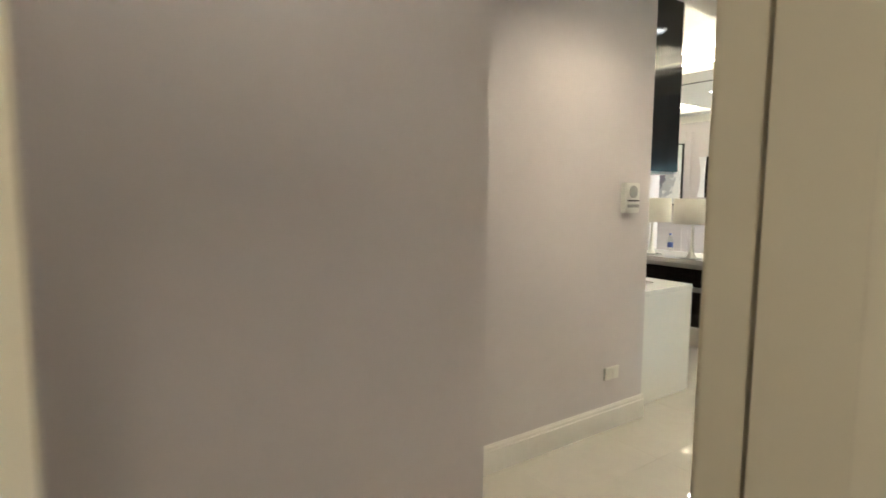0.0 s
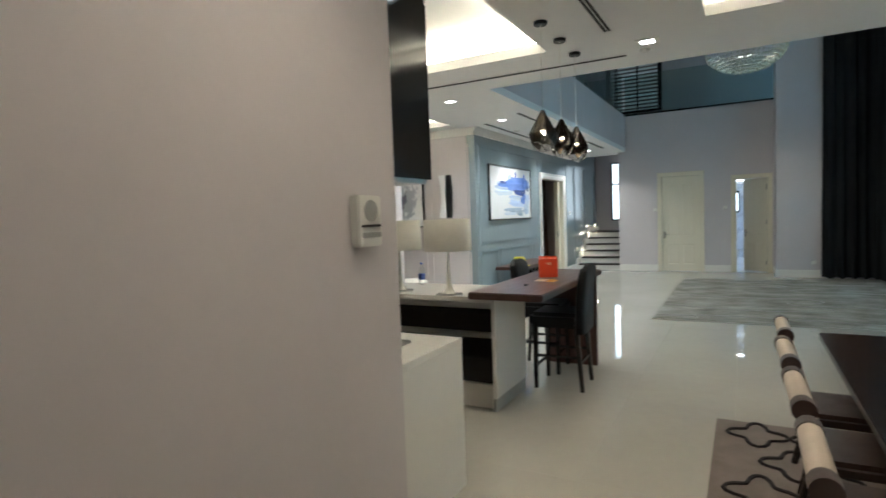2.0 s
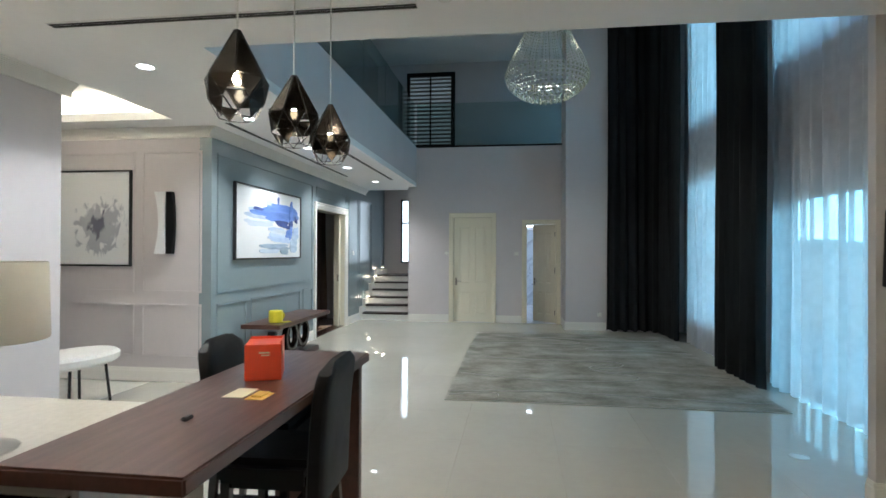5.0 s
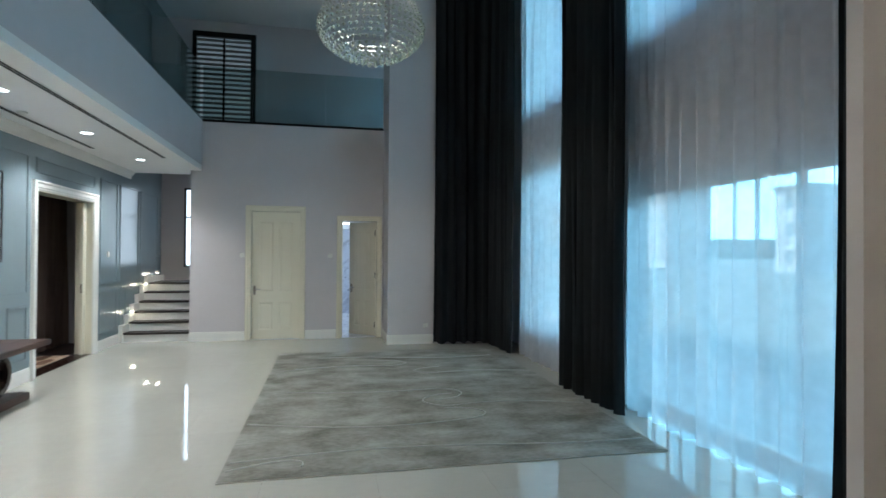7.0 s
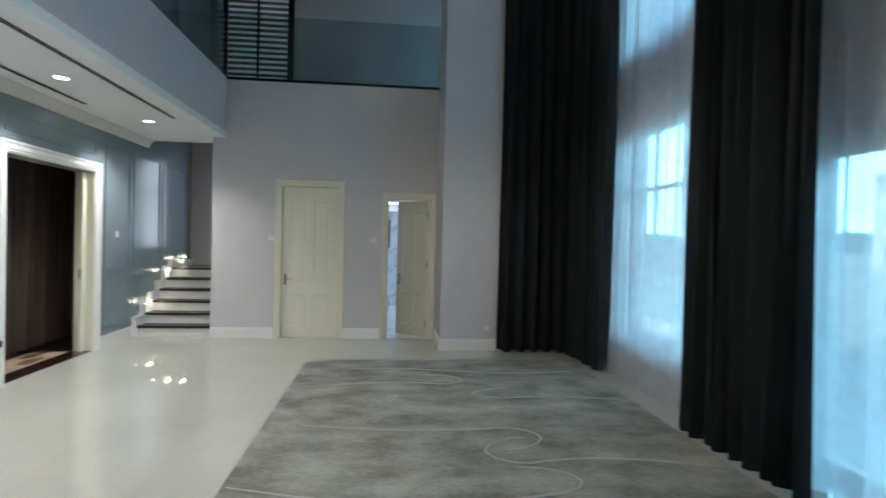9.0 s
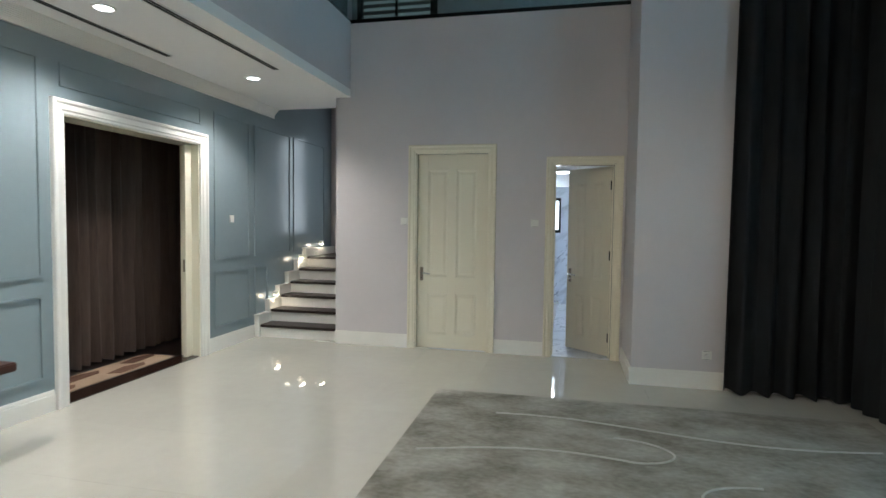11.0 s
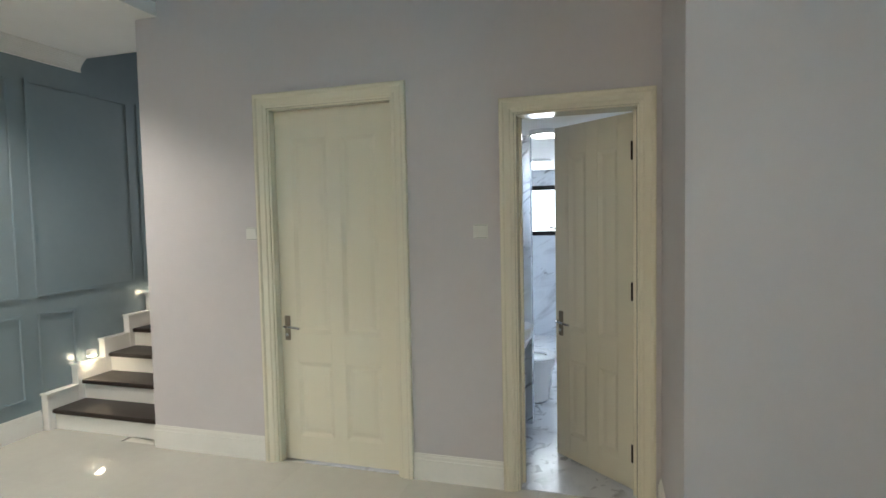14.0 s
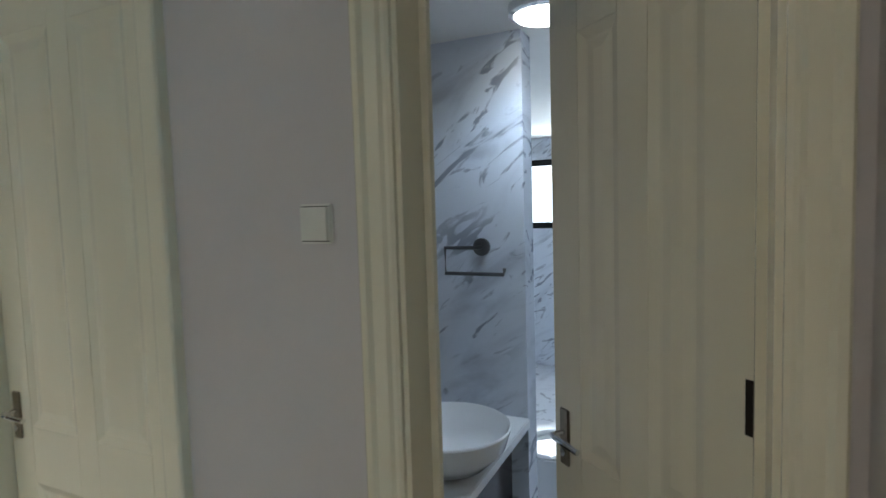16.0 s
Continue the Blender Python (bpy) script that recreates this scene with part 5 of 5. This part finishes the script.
part("canopy", lathe([(0.0, 0.0), (0.07, 0.0), (0.06, -0.03), (0.0, -0.035)], 24, (4.3, 0.6, CEIL + 0.30)), chrome, rp, smooth=True)

smoked = bpy.data.materials.new("smoked_glass")
smoked.use_nodes = True
nt_ = smoked.node_tree
pb = nt_.nodes["Principled BSDF"]
pb.inputs["Base Color"].default_value, pb.inputs["Metallic"].default_value, pb.inputs["Roughness"].default_value = (0.06, 0.053, 0.047, 1), 0.95, 0.16
tr_, mx_ = nt_.nodes.new("ShaderNodeBsdfTransparent"), nt_.nodes.new("ShaderNodeMixShader")
tr_.inputs[0].default_value = (0.5, 0.42, 0.33, 1)
mx_.inputs[0].default_value = 0.05
nt_.links.new(pb.outputs[0], mx_.inputs[1])
nt_.links.new(tr_.outputs[0], mx_.inputs[2])
nt_.links.new(mx_.outputs[0], nt_.nodes["Material Output"].inputs["Surface"])

pn = pendant()
pn.matrix_basis = pose(4.40, 3.26, CEIL)
copy_thing(pn, pose(4.92, 3.26, CEIL, 0, 0, 25))
copy_thing(pn, pose(5.42, 3.26, CEIL, 0, 0, 50))
for x in (4.40, 4.92, 5.42):
    lamp("pendant_light", "POINT", (x, 3.26, CEIL - 0.99), 5, (1.0, 0.8, 0.52), 0.03)


def downlight(x, y, z=CEIL, power=26, colour=COOL):
    e = empty("downlight", "round white recessed downlight, lit, some added out of view", "ceiling light", "recessed downlights")
    part("trim_ring", lathe([(0.062, 0.0), (0.085, 0.0), (0.085, -0.006), (0.075, -0.010), (0.062, -0.006), (0.062, 0.0)], 28), trim_paint, e, smooth=True)
    part("lens", lathe([(0.0, -0.003), (0.062, -0.003), (0.062, -0.005), (0.0, -0.0055)], 24), led, e, "glowing lens")
    e.matrix_basis = pose(x, y, z)
    lamp("downlight_beam", "SPOT", (x, y, z - 0.02), power, colour, 0.06, angle=130)


for x in (6.62, 8.40, 10.15, 12.02, 14.02):
    downlight(x, 5.26, power=172)
# two added out of view to brighten the wall beside the walk
downlight(3.3, 2.36, power=40, colour=WARM)
downlight(1.3, 2.34, power=64, colour=WARM)
downlight(4.97, 5.68, power=40, colour=WARM)
# next three are also added: unseen fill over sink run and entry
downlight(3.2, 5.75, power=40, colour=WARM)
downlight(-1.5, 0.0, power=75, colour=WARM)
downlight(-0.9, 1.85, power=21, colour=WARM)

sq = empty("square_spotlight", "square white recessed spotlight, lit", "ceiling light")
part("trim_ring", boxes([((5.36, 2.5, CEIL - 0.008), (5.56, 2.54, CEIL)), ((5.36, 2.66, CEIL - 0.008), (5.56, 2.70, CEIL)), ((5.36, 2.54, CEIL - 0.008), (5.40, 2.66, CEIL)), ((5.52, 2.54, CEIL - 0.008), (5.56, 2.66, CEIL))], 0.002), trim_paint, sq)
part("lens", box((5.40, 2.54, CEIL - 0.006), (5.52, 2.66, CEIL - 0.003)), led, sq)
lamp("square_beam", "SPOT", (5.46, 2.6, CEIL - 0.02), 70, WARM, 0.06, angle=120)

for x, y in ((5.70, 2.66), (9.6, 5.47), (11.03, 5.5)):
    sd = empty("smoke_detector", "small round white ceiling detector", "detector", "ceiling detectors")
    part("detector_body", lathe([(0.0, 0.0), (0.05, 0.0), (0.05, -0.014), (0.036, -0.028), (0.0, -0.03)], 20), white_plastic, sd, smooth=True)
    sd.matrix_basis = pose(x, y, CEIL)


def slot(x0, y0, x1, y1, lines=2):
    """A linear air slot: dark slots between white blades."""
    e = empty("air_slot", "linear black air conditioning slot in the ceiling", "air vent", "ceiling air slots")
    along_x = abs(x1 - x0) > abs(y1 - y0)
    for k in range(lines):
        o = (k - (lines - 1) / 2) * 0.034
        lo, hi = ((x0, y0 + o - 0.011, CEIL - 0.005), (x1, y0 + o + 0.011, CEIL - 0.001)) if along_x else ((x0 + o - 0.011, y0, CEIL - 0.005), (x0 + o + 0.011, y1, CEIL - 0.001))
        part("slot", box(lo, hi), slot_dark, e)
    w = lines * 0.017 + 0.012
    if along_x:
        edge = [((x0, y0 - w, CEIL - 0.006), (x1, y0 - w + 0.012, CEIL)), ((x0, y0 + w - 0.012, CEIL - 0.006), (x1, y0 + w, CEIL))]
    else:
        edge = [((x0 - w, y0, CEIL - 0.006), (x0 - w + 0.012, y1, CEIL)), ((x0 + w - 0.012, y0, CEIL - 0.006), (x0 + w, y1, CEIL))]
    part("slot_edge", boxes(edge), ceiling_paint, e)


slot(8.0, 4.83, 13.75, 4.83)
slot(8.55, 5.62, 13.15, 5.62)
slot(5.80, 2.85, 5.80, 5.35)
slot(3.9, 2.85, 4.95, 2.85)

# light strips hidden in the trays
for (a, b, c, d), mat_ in ((KT, led_strip), (DT, led_strip_soft), (AT, led_strip_soft)):
    e = empty("light_strip", "hidden warm light strip in the ceiling tray", "light strip", "tray light strips")
    for lo, hi in (((a - 0.10, c, CEIL + 0.11), (a - 0.06, d, CEIL + 0.125)), ((b + 0.06, c, CEIL + 0.11), (b + 0.10, d, CEIL + 0.125)), ((a, c - 0.10, CEIL + 0.11), (b, c - 0.06, CEIL + 0.125)), ((a, d + 0.06, CEIL + 0.11), (b, d + 0.10, CEIL + 0.125))):
        part("strip", box(lo, hi), mat_, e)

# ---- hall: chandelier, railings, upper window ----
cd_ = empty("chandelier", "large crystal bead chandelier hanging in the double-height hall", "chandelier")
CX, CY, ZB = 10.6, 1.80, 3.80


def beads(points, r, bm):
    """Small faceted beads at the points."""
    for p in points:
        v = [bm.verts.new((p[0] + a * r, p[1] + b * r, p[2] + c * r * 1.15)) for a, b, c in ((1, 0, 0), (-1, 0, 0), (0, 1, 0), (0, -1, 0), (0, 0, 1), (0, 0, -1))]
        for i, j, k in ((0, 2, 4), (2, 1, 4), (1, 3, 4), (3, 0, 4), (2, 0, 5), (1, 2, 5), (3, 1, 5), (0, 3, 5)):
            bm.faces.new((v[i], v[j], v[k]))


crystal = bpy.data.materials.new("crystal")
crystal.use_nodes = True
cb_ = crystal.node_tree.nodes["Principled BSDF"]
cb_.inputs["Base Color"].default_value = (0.62, 0.63, 0.50, 1)
cb_.inputs["Roughness"].default_value = 0.12
cb_.inputs["Metallic"].default_value = 0.35
cb_.inputs["Specular IOR Level"].default_value = 0.9
bead_mesh = {}


def bead(at, r):
    """One faceted bead, sharing its mesh with all beads of that size."""
    if r not in bead_mesh:
        bm = bmesh.new()
        beads([(0, 0, 0)], r, bm)
        first = part("bead", bm, crystal, cd_)
        bead_mesh[r] = first.data
    else:
        first = new("bead", bead_mesh[r])
        first.parent = cd_
    first.location = at


for k in range(10):
    a = (k + 0.4) / 9.4
    r = 0.60 * math.sin(math.pi / 2 * min(1.0, a)) ** 0.8
    z = ZB + 0.40 * a ** 1.35
    n = max(6, int(2 * math.pi * r / 0.075))
    if k >= 6:
        for i in range(n):
            bead((CX + r * math.cos(2 * math.pi * (i + 0.5 * (k % 2)) / n), CY + r * math.sin(2 * math.pi * (i + 0.5 * (k % 2)) / n), z), 0.021)
    else:
        bm = bmesh.new()
        beads([(CX + r * math.cos(2 * math.pi * i / n), CY + r * math.sin(2 * math.pi * i / n), z) for i in range(n)], 0.021, bm)
        part("bead_ring", bm, crystal, cd_)["kind"] = "stuff"
    part("ring_wire", tube([(CX + r * math.cos(2 * math.pi * i / 36), CY + r * math.sin(2 * math.pi * i / 36), z + 0.014) for i in range(36)], 0.003, 5, closed=True), chrome, cd_)
strands = bmesh.new()
for i in range(40):
    a = 2 * math.pi * i / 40
    pts = []
    for j in range(24):
        h = j / 23
        r = 0.60 - 0.46 * h ** 1.12
        pts.append((CX + r * math.cos(a), CY + r * math.sin(a), ZB + 0.43 + 0.93 * h))
    beads(pts, 0.0105, strands)
st_ = part("bead_strand", strands, crystal, cd_)
st_["kind"] = "stuff"
part("crown_ring", lathe([(0.12, 1.36), (0.16, 1.36), (0.16, 1.46), (0.12, 1.46), (0.12, 1.36)], 28, (CX, CY, ZB)), chrome, cd_, smooth=True)
part("stem", tube([(CX, CY, ZB + 1.4), (CX, CY, TOP)], 0.018, 8), chrome, cd_)
part("canopy", lathe([(0.0, 0.0), (0.16, 0.0), (0.14, -0.05), (0.0, -0.06)], 24, (CX, CY, TOP)), chrome, cd_, smooth=True)
lamp("chandelier_light", "SPOT", (CX, CY, ZB - 0.06), 165, (1.0, 0.86, 0.66), 0.12, angle=176)
lamp("chandelier_light", "POINT", (CX, CY, ZB + 0.62), 9, (1.0, 0.86, 0.66), 0.1)


def railing(name, panels, label):
    e = empty(name, label, "railing")
    for lo, hi in panels:
        g = part("glass_panel", box(lo, hi, 0.002), rail_glass, e)
        g.visible_shadow = False
    return e


rg = railing("glass_railing", [((6.45 + 1.44 * i, VY + 0.05, 4.10), (6.45 + 1.44 * i + 1.435, VY + 0.062, 5.08)) for i in range(6)], "frameless glass railing along the upper landing")
part("base_channel", box((6.32, VY + 0.03, 4.06), (WX + 0.05, VY + 0.085, 4.115), 0.003), black_metal, rg, "black base channel")
rg2 = railing("glass_railing", [((WX + 0.05, 1.23 + 1.11 * i, 4.10), (WX + 0.062, 1.23 + 1.11 * i + 1.105, 5.08)) for i in range(3)], "frameless glass railing over the door wall")
# pale upright strip where the railing meets the pier
part("end_strip", box((WX + 0.04, 1.215, 4.085), (WX + 0.075, 1.228, 5.09), 0.002), steel, rg2, "pale upright strip at the railing end")
part("base_channel", box((WX - 0.004, 1.215, 4.04), (WX + 0.085, VY + 0.03, 4.085), 0.003), black_metal, rg2, "black base channel")

e = empty("window_6", "dark-framed landing window with white louvre blind", "window", kind="structure")
part("window_frame", boxes([((16.76, 3.84, 4.40), (16.84, 3.95, 6.36)), ((16.76, 5.05, 4.40), (16.84, 5.13, 6.36)), ((16.76, 3.95, 6.25), (16.84, 5.05, 6.36)), ((16.76, 3.95, 4.40), (16.84, 5.05, 4.46)), ((16.78, 4.48, 4.46), (16.83, 4.52, 6.25))]), black_metal, e)
louvre = part("slat", box((-0.03, -0.55, -0.0025), (0.03, 0.55, 0.0025)), material("slat_white", (0.34, 0.33, 0.31), 0.5, 0, 0.05, 10), e)
louvre.matrix_basis = pose(16.8, 4.5, 4.52, 0, 38, 0)
for k in range(1, 17):
    o = new("slat", louvre.data)
    o.parent = e
    o.matrix_basis = pose(16.8, 4.5, 4.52 + 0.104 * k, 0, 38, 0)
part("pane", box((16.90, 3.9, 4.45), (16.905, 5.1, 6.3)), glow("dusk_pane", (0.55, 0.6, 0.6), 0.16), e, "dull daylight behind the blind")

# ---- console ----
cs = empty("console_bench", "walnut console bench with black scroll legs", "bench")
part("top", box((9.38, 5.33, 0.575), (11.36, 5.88, 0.635), 0.008), walnut_x, cs, "reddish walnut top")
part("base", box((9.72, 5.46, 0.0), (11.18, 5.80, 0.085), 0.008), walnut_x, cs)


def flat_ring(cx, cz, r, w, y0, y1, a0=0, a1=360, n=28):
    bm = bmesh.new()
    rows = []
    for i in range(n + 1):
        a = radians(a0 + (a1 - a0) * i / n)
        rows.append([bm.verts.new((cx + q * math.cos(a), y, cz + q * math.sin(a))) for q, y in ((r, y0), (r + w, y0), (r + w, y1), (r, y1))])
    for p, q in zip(rows, rows[1:]):
        for k in range(4):
            bm.faces.new((p[k], p[(k + 1) % 4], q[(k + 1) % 4], q[k]))
    if a1 - a0 < 360:
        bm.faces.new(rows[0])
        bm.faces.new(rows[-1])
    else:
        bmesh.ops.remove_doubles(bm, verts=bm.verts[:], dist=1e-4)
    return bm


part("scroll", flat_ring(10.36, 0.33, 0.165, 0.06, 5.56, 5.64), dark_wood, cs, smooth=True)
part("scroll", flat_ring(10.62, 0.33, 0.165, 0.06, 5.65, 5.73), dark_wood, cs, smooth=True)
part("scroll", flat_ring(10.12, 0.40, 0.26, 0.06, 5.58, 5.70, 165, 275), dark_wood, cs, smooth=True)
part("scroll", flat_ring(10.82, 0.33, 0.165, 0.06, 5.57, 5.66), dark_wood, cs, smooth=True)
part("strut", tube([(10.72, 5.68, 0.56), (10.82, 5.68, 0.36), (11.02, 5.68, 0.10)], 0.024, 8), dark_wood, cs, smooth=True)
part("strut", tube([(10.20, 5.68, 0.10), (10.38, 5.68, 0.30), (10.50, 5.68, 0.56)], 0.026, 8), dark_wood, cs, smooth=True)
yb = empty("yellow_mug", "bright yellow mug-shaped container on the console bench", "container")
part("body", lathe([(0.0, 0), (0.085, 0), (0.095, 0.012), (0.095, 0.15), (0.088, 0.165), (0.0, 0.168)], 10), yellow_card, yb)
part("handle", flat_ring(0.09, 0.085, 0.03, 0.02, -0.012, 0.012), yellow_card, yb)
part("tray", box((0.02, -0.13, 0), (0.16, -0.05, 0.012), 0.004), yellow_card, yb)
yb.matrix_basis = pose(9.68, 5.52, 0.635, 0, 0, -30)

fb = empty("floor_box", "round brushed steel floor socket cover set in the tiles", "floor socket")
part("rim", lathe([(0.062, 0.0), (0.072, 0.0), (0.070, 0.004), (0.062, 0.005), (0.062, 0.0)], 32), steel, fb, smooth=True)
part("lid", lathe([(0.0, 0.0005), (0.060, 0.0005), (0.060, 0.003), (0.0, 0.0035)], 32), steel, fb, smooth=True)
fb.matrix_basis = pose(7.2, 0.0, 0)

# ---- small wall things ----
th = empty("intercom", "white wall intercom with a round speaker grille", "intercom")
part("case", box((1.735, 3.115, 1.49), (1.885, 3.161, 1.69), 0.006), white_plastic, th)
part("speaker", lathe([(0.0, 0), (0.042, 0), (0.042, 0.004), (0.0, 0.005)], 24), grey_plastic, th).matrix_basis = pose(1.81, 3.115, 1.63, 90, 0, 0)
part("slot", box((1.75, 3.112, 1.566), (1.872, 3.116, 1.576)), slot_dark, th)
for k in range(5):
    part("button", box((1.752 + 0.025 * k, 3.110, 1.525), (1.772 + 0.025 * k, 3.116, 1.546), 0.002), grey_plastic, th)


def plate_y(name, x, y, z, w, h, label, category, group=""):
    e = empty(name, label, category, group)
    part("plate", box((x - w / 2, y - 0.010, z - h / 2), (x + w / 2, y - 0.001, z + h / 2), 0.003), white_plastic, e)
    n = max(1, round(w / h))
    for k in range(n):
        a = x - w / 2 + (k + 0.5) * w / n
        part("insert", box((a - h * 0.36, y - 0.013, z - h * 0.36), (a + h * 0.36, y - 0.010, z + h * 0.36), 0.002), white_plastic, e)
    return e


plate_y("wall_socket", 1.705, 3.163, 0.395, 0.155, 0.088, "white double socket plate low on the wall", "socket")
plate_y("light_switch", 14.61, LY, 1.585, 0.088, 0.088, "white light switch on the blue-grey wall", "switch", "light switches")


def plate_x(name, x, y, z, label, category, group="", plug=False):
    e = empty(name, label, category, group)
    part("plate", box((x - 0.011, y - 0.045, z - 0.045), (x - 0.001, y + 0.045, z + 0.045), 0.004), white_plastic, e)
    part("rocker", box((x - 0.017, y - 0.036, z - 0.037), (x - 0.011, y + 0.036, z + 0.037), 0.002), white_plastic, e)
    for o in (-0.040, 0.038):
        part("gap", box((x - 0.0125, y - 0.038, z + o), (x - 0.011, y + 0.038, z + o + 0.002)), slot_dark, e)
    return e


plate_x("light_switch", WX, 2.228, 1.58, "cream square light switch beside the bathroom door", "switch", "light switches")
plate_x("light_switch", WX, 3.83, 1.585, "cream square light switch beside the closed door", "switch", "light switches")
pl = plate_x("wall_socket", 14.165, 0.52, 0.33, "white wall socket with a plug in it", "socket")
part("plug", lathe([(0.0, 0), (0.022, 0), (0.018, 0.03), (0.0, 0.034)], 14), white_plastic, pl).matrix_basis = pose(14.165 - 0.017, 0.52, 0.33, 0, -90, 0)

# ---- bathroom ----
structure("floor_bathroom", box((WX + 0.02, 0.9, -0.01), (19.6, 3.5, 0.004)), bath_floor, "grey veined polished marble floor")
structure("wall_bathroom", boxes([((16.15, 2.07, 0), (16.27, 3.5, 2.29)), ((WX + 0.151, 3.5, 0), (19.6, 3.65, 2.29)), ((15.22, 0.75, 0), (19.6, 0.9, 2.29)), ((19.45, 0.9, 0), (19.6, 1.95, 2.29)), ((19.45, 3.15, 0), (19.6, 3.5, 2.29)), ((19.45, 1.95, 0), (19.6, 3.15, 1.40)), ((19.45, 1.95, 2.08), (19.6, 3.15, 2.29))]), bath_marble, "white and grey veined marble bathroom walls")
e = empty("window_7", "small dark-framed bathroom window, its pane glowing as daylight", "window", kind="structure")
part("window_frame", boxes([((19.44, 1.95, 1.40), (19.5, 1.99, 2.08)), ((19.44, 3.11, 1.40), (19.5, 3.15, 2.08)), ((19.44, 1.99, 2.02), (19.5, 3.11, 2.08)), ((19.44, 1.99, 1.40), (19.5, 3.11, 1.46))]), black_metal, e)
part("pane", box((19.47, 1.99, 1.46), (19.475, 3.11, 2.02)), daylight_pane, e, "pane glowing in place of daylight")
part("stay", tube([(19.44, 2.14, 1.47), (19.40, 2.17, 1.50), (19.42, 2.27, 1.52)], 0.01, 6), black_metal, e)
lamp("bath_daylight", "AREA", (19.40, 2.5, 1.75), 22, (0.9, 0.96, 1.0), 1.0, 0.5, aim=(15, 1.9, 1.3))
for x, y, r in ((15.95, 1.93, 0.1), (18.0, 2.2, 0.1)):
    bl = empty("ceiling_lamp", "round white flush ceiling lamp, lit", "ceiling light", "bathroom ceiling lamps")
    part("rim", lathe([(r, 0.0), (r + 0.02, 0.0), (r + 0.02, -0.03), (r, -0.035), (r, 0.0)], 28), chrome, bl, smooth=True)
    part("diffuser", lathe([(0.0, -0.02), (r, -0.02), (r * 0.9, -0.045), (0.0, -0.05)], 28), led, bl, "glowing diffuser", smooth=True)
    bl.matrix_basis = pose(x, y, 2.29)
    lamp("bath_lamp", "SPOT", (x, y, 2.22), 22, (0.70, 0.83, 1.0), 0.1, angle=150)
vn = empty("vanity", "white vanity shelf with a dark cabinet below", "vanity")
part("shelf", box((15.34, 2.06, 0.72), (16.145, 3.495, 0.76), 0.004), porcelain, vn)
part("cabinet_body", box((15.40, 2.14, 0.25), (16.145, 3.495, 0.72), 0.004), dark_wood, vn)
bs = empty("wash_basin", "round white vessel wash basin with a chrome drain", "basin")
part("bowl", lathe([(0.10, 0.0), (0.14, 0.005), (0.195, 0.06), (0.215, 0.125), (0.21, 0.13), (0.205, 0.125), (0.18, 0.06), (0.12, 0.02), (0.03, 0.014)], 40), porcelain, bs, smooth=True)
part("drain", lathe([(0.0, 0.016), (0.025, 0.016), (0.022, 0.022), (0.0, 0.023)], 16), chrome, bs)
bs.matrix_basis = pose(15.68, 2.21, 0.76)
gun_metal = material("gun_metal", (0.16, 0.16, 0.165), 0.3, 0.9, 0.05, 10)
tp = empty("towel_holder", "dark brushed steel towel holder on the marble wall", "towel holder")
part("rose", lathe([(0.0, 0), (0.036, 0), (0.036, 0.012), (0.0, 0.014)], 20), gun_metal, tp, smooth=True).matrix_basis = pose(16.149, 2.25, 1.45, 0, -90, 0)
part("bar", tube([(16.135, 2.25, 1.45), (16.09, 2.25, 1.45), (16.09, 2.39, 1.45), (16.09, 2.39, 1.345), (16.09, 2.14, 1.345), (16.09, 2.135, 1.37)], 0.008, 8), gun_metal, tp, smooth=True)
to = empty("toilet", "white porcelain toilet standing on the marble floor", "toilet")
bm = lathe([(0.10, 0.0), (0.12, 0.02), (0.12, 0.12), (0.155, 0.28), (0.185, 0.37), (0.19, 0.395), (0.0, 0.395)], 28)
part("pan", bm, porcelain, to, smooth=True)
part("seat", lathe([(0.10, 0.397), (0.185, 0.397), (0.192, 0.41), (0.18, 0.422), (0.11, 0.422), (0.10, 0.41), (0.10, 0.397)], 28), porcelain, to, smooth=True)
part("pedestal_back", box((-0.11, 0.05, 0.0), (0.11, 0.38, 0.38), 0.03), porcelain, to, smooth=True)
to.matrix_basis = pose(16.75, 2.12, 0.004, 0, 0, -90) @ Matrix.Diagonal((1, 1.1, 1, 1))

# ---- floor tiles ----
TS = 0.8
tile_mesh = None
floor_ob = bpy.data.objects["floor"]
for i in range(23):
    for j in range(10):
        x, y = -3.2 + TS * i, -1.3 + TS * j
        if x > 14.3 and y < 5.05:
            continue
        if x > 15.2:
            continue
        if tile_mesh is None:
            t_ = part("tile", box((0.0004, 0.0004, -0.012), (TS - 0.0004, TS - 0.0004, 0.0)), tile_gloss, floor_ob)
            t_.data.name = "tile"
            tile_mesh = t_.data
            t_.location = (x, y, 0)
        else:
            t_ = new("tile", tile_mesh)
            t_.parent = floor_ob
            t_.location = (x, y, 0)
for j in range(8):
    w0, w1 = -1.3 + TS * j, min(-1.3 + TS * (j + 1), 5.1)
    if w1 > w0:
        part("tile", box((14.4004, w0 + 0.0004, -0.012), (15.09, w1 - 0.0004, 0.0)), tile_gloss, floor_ob)
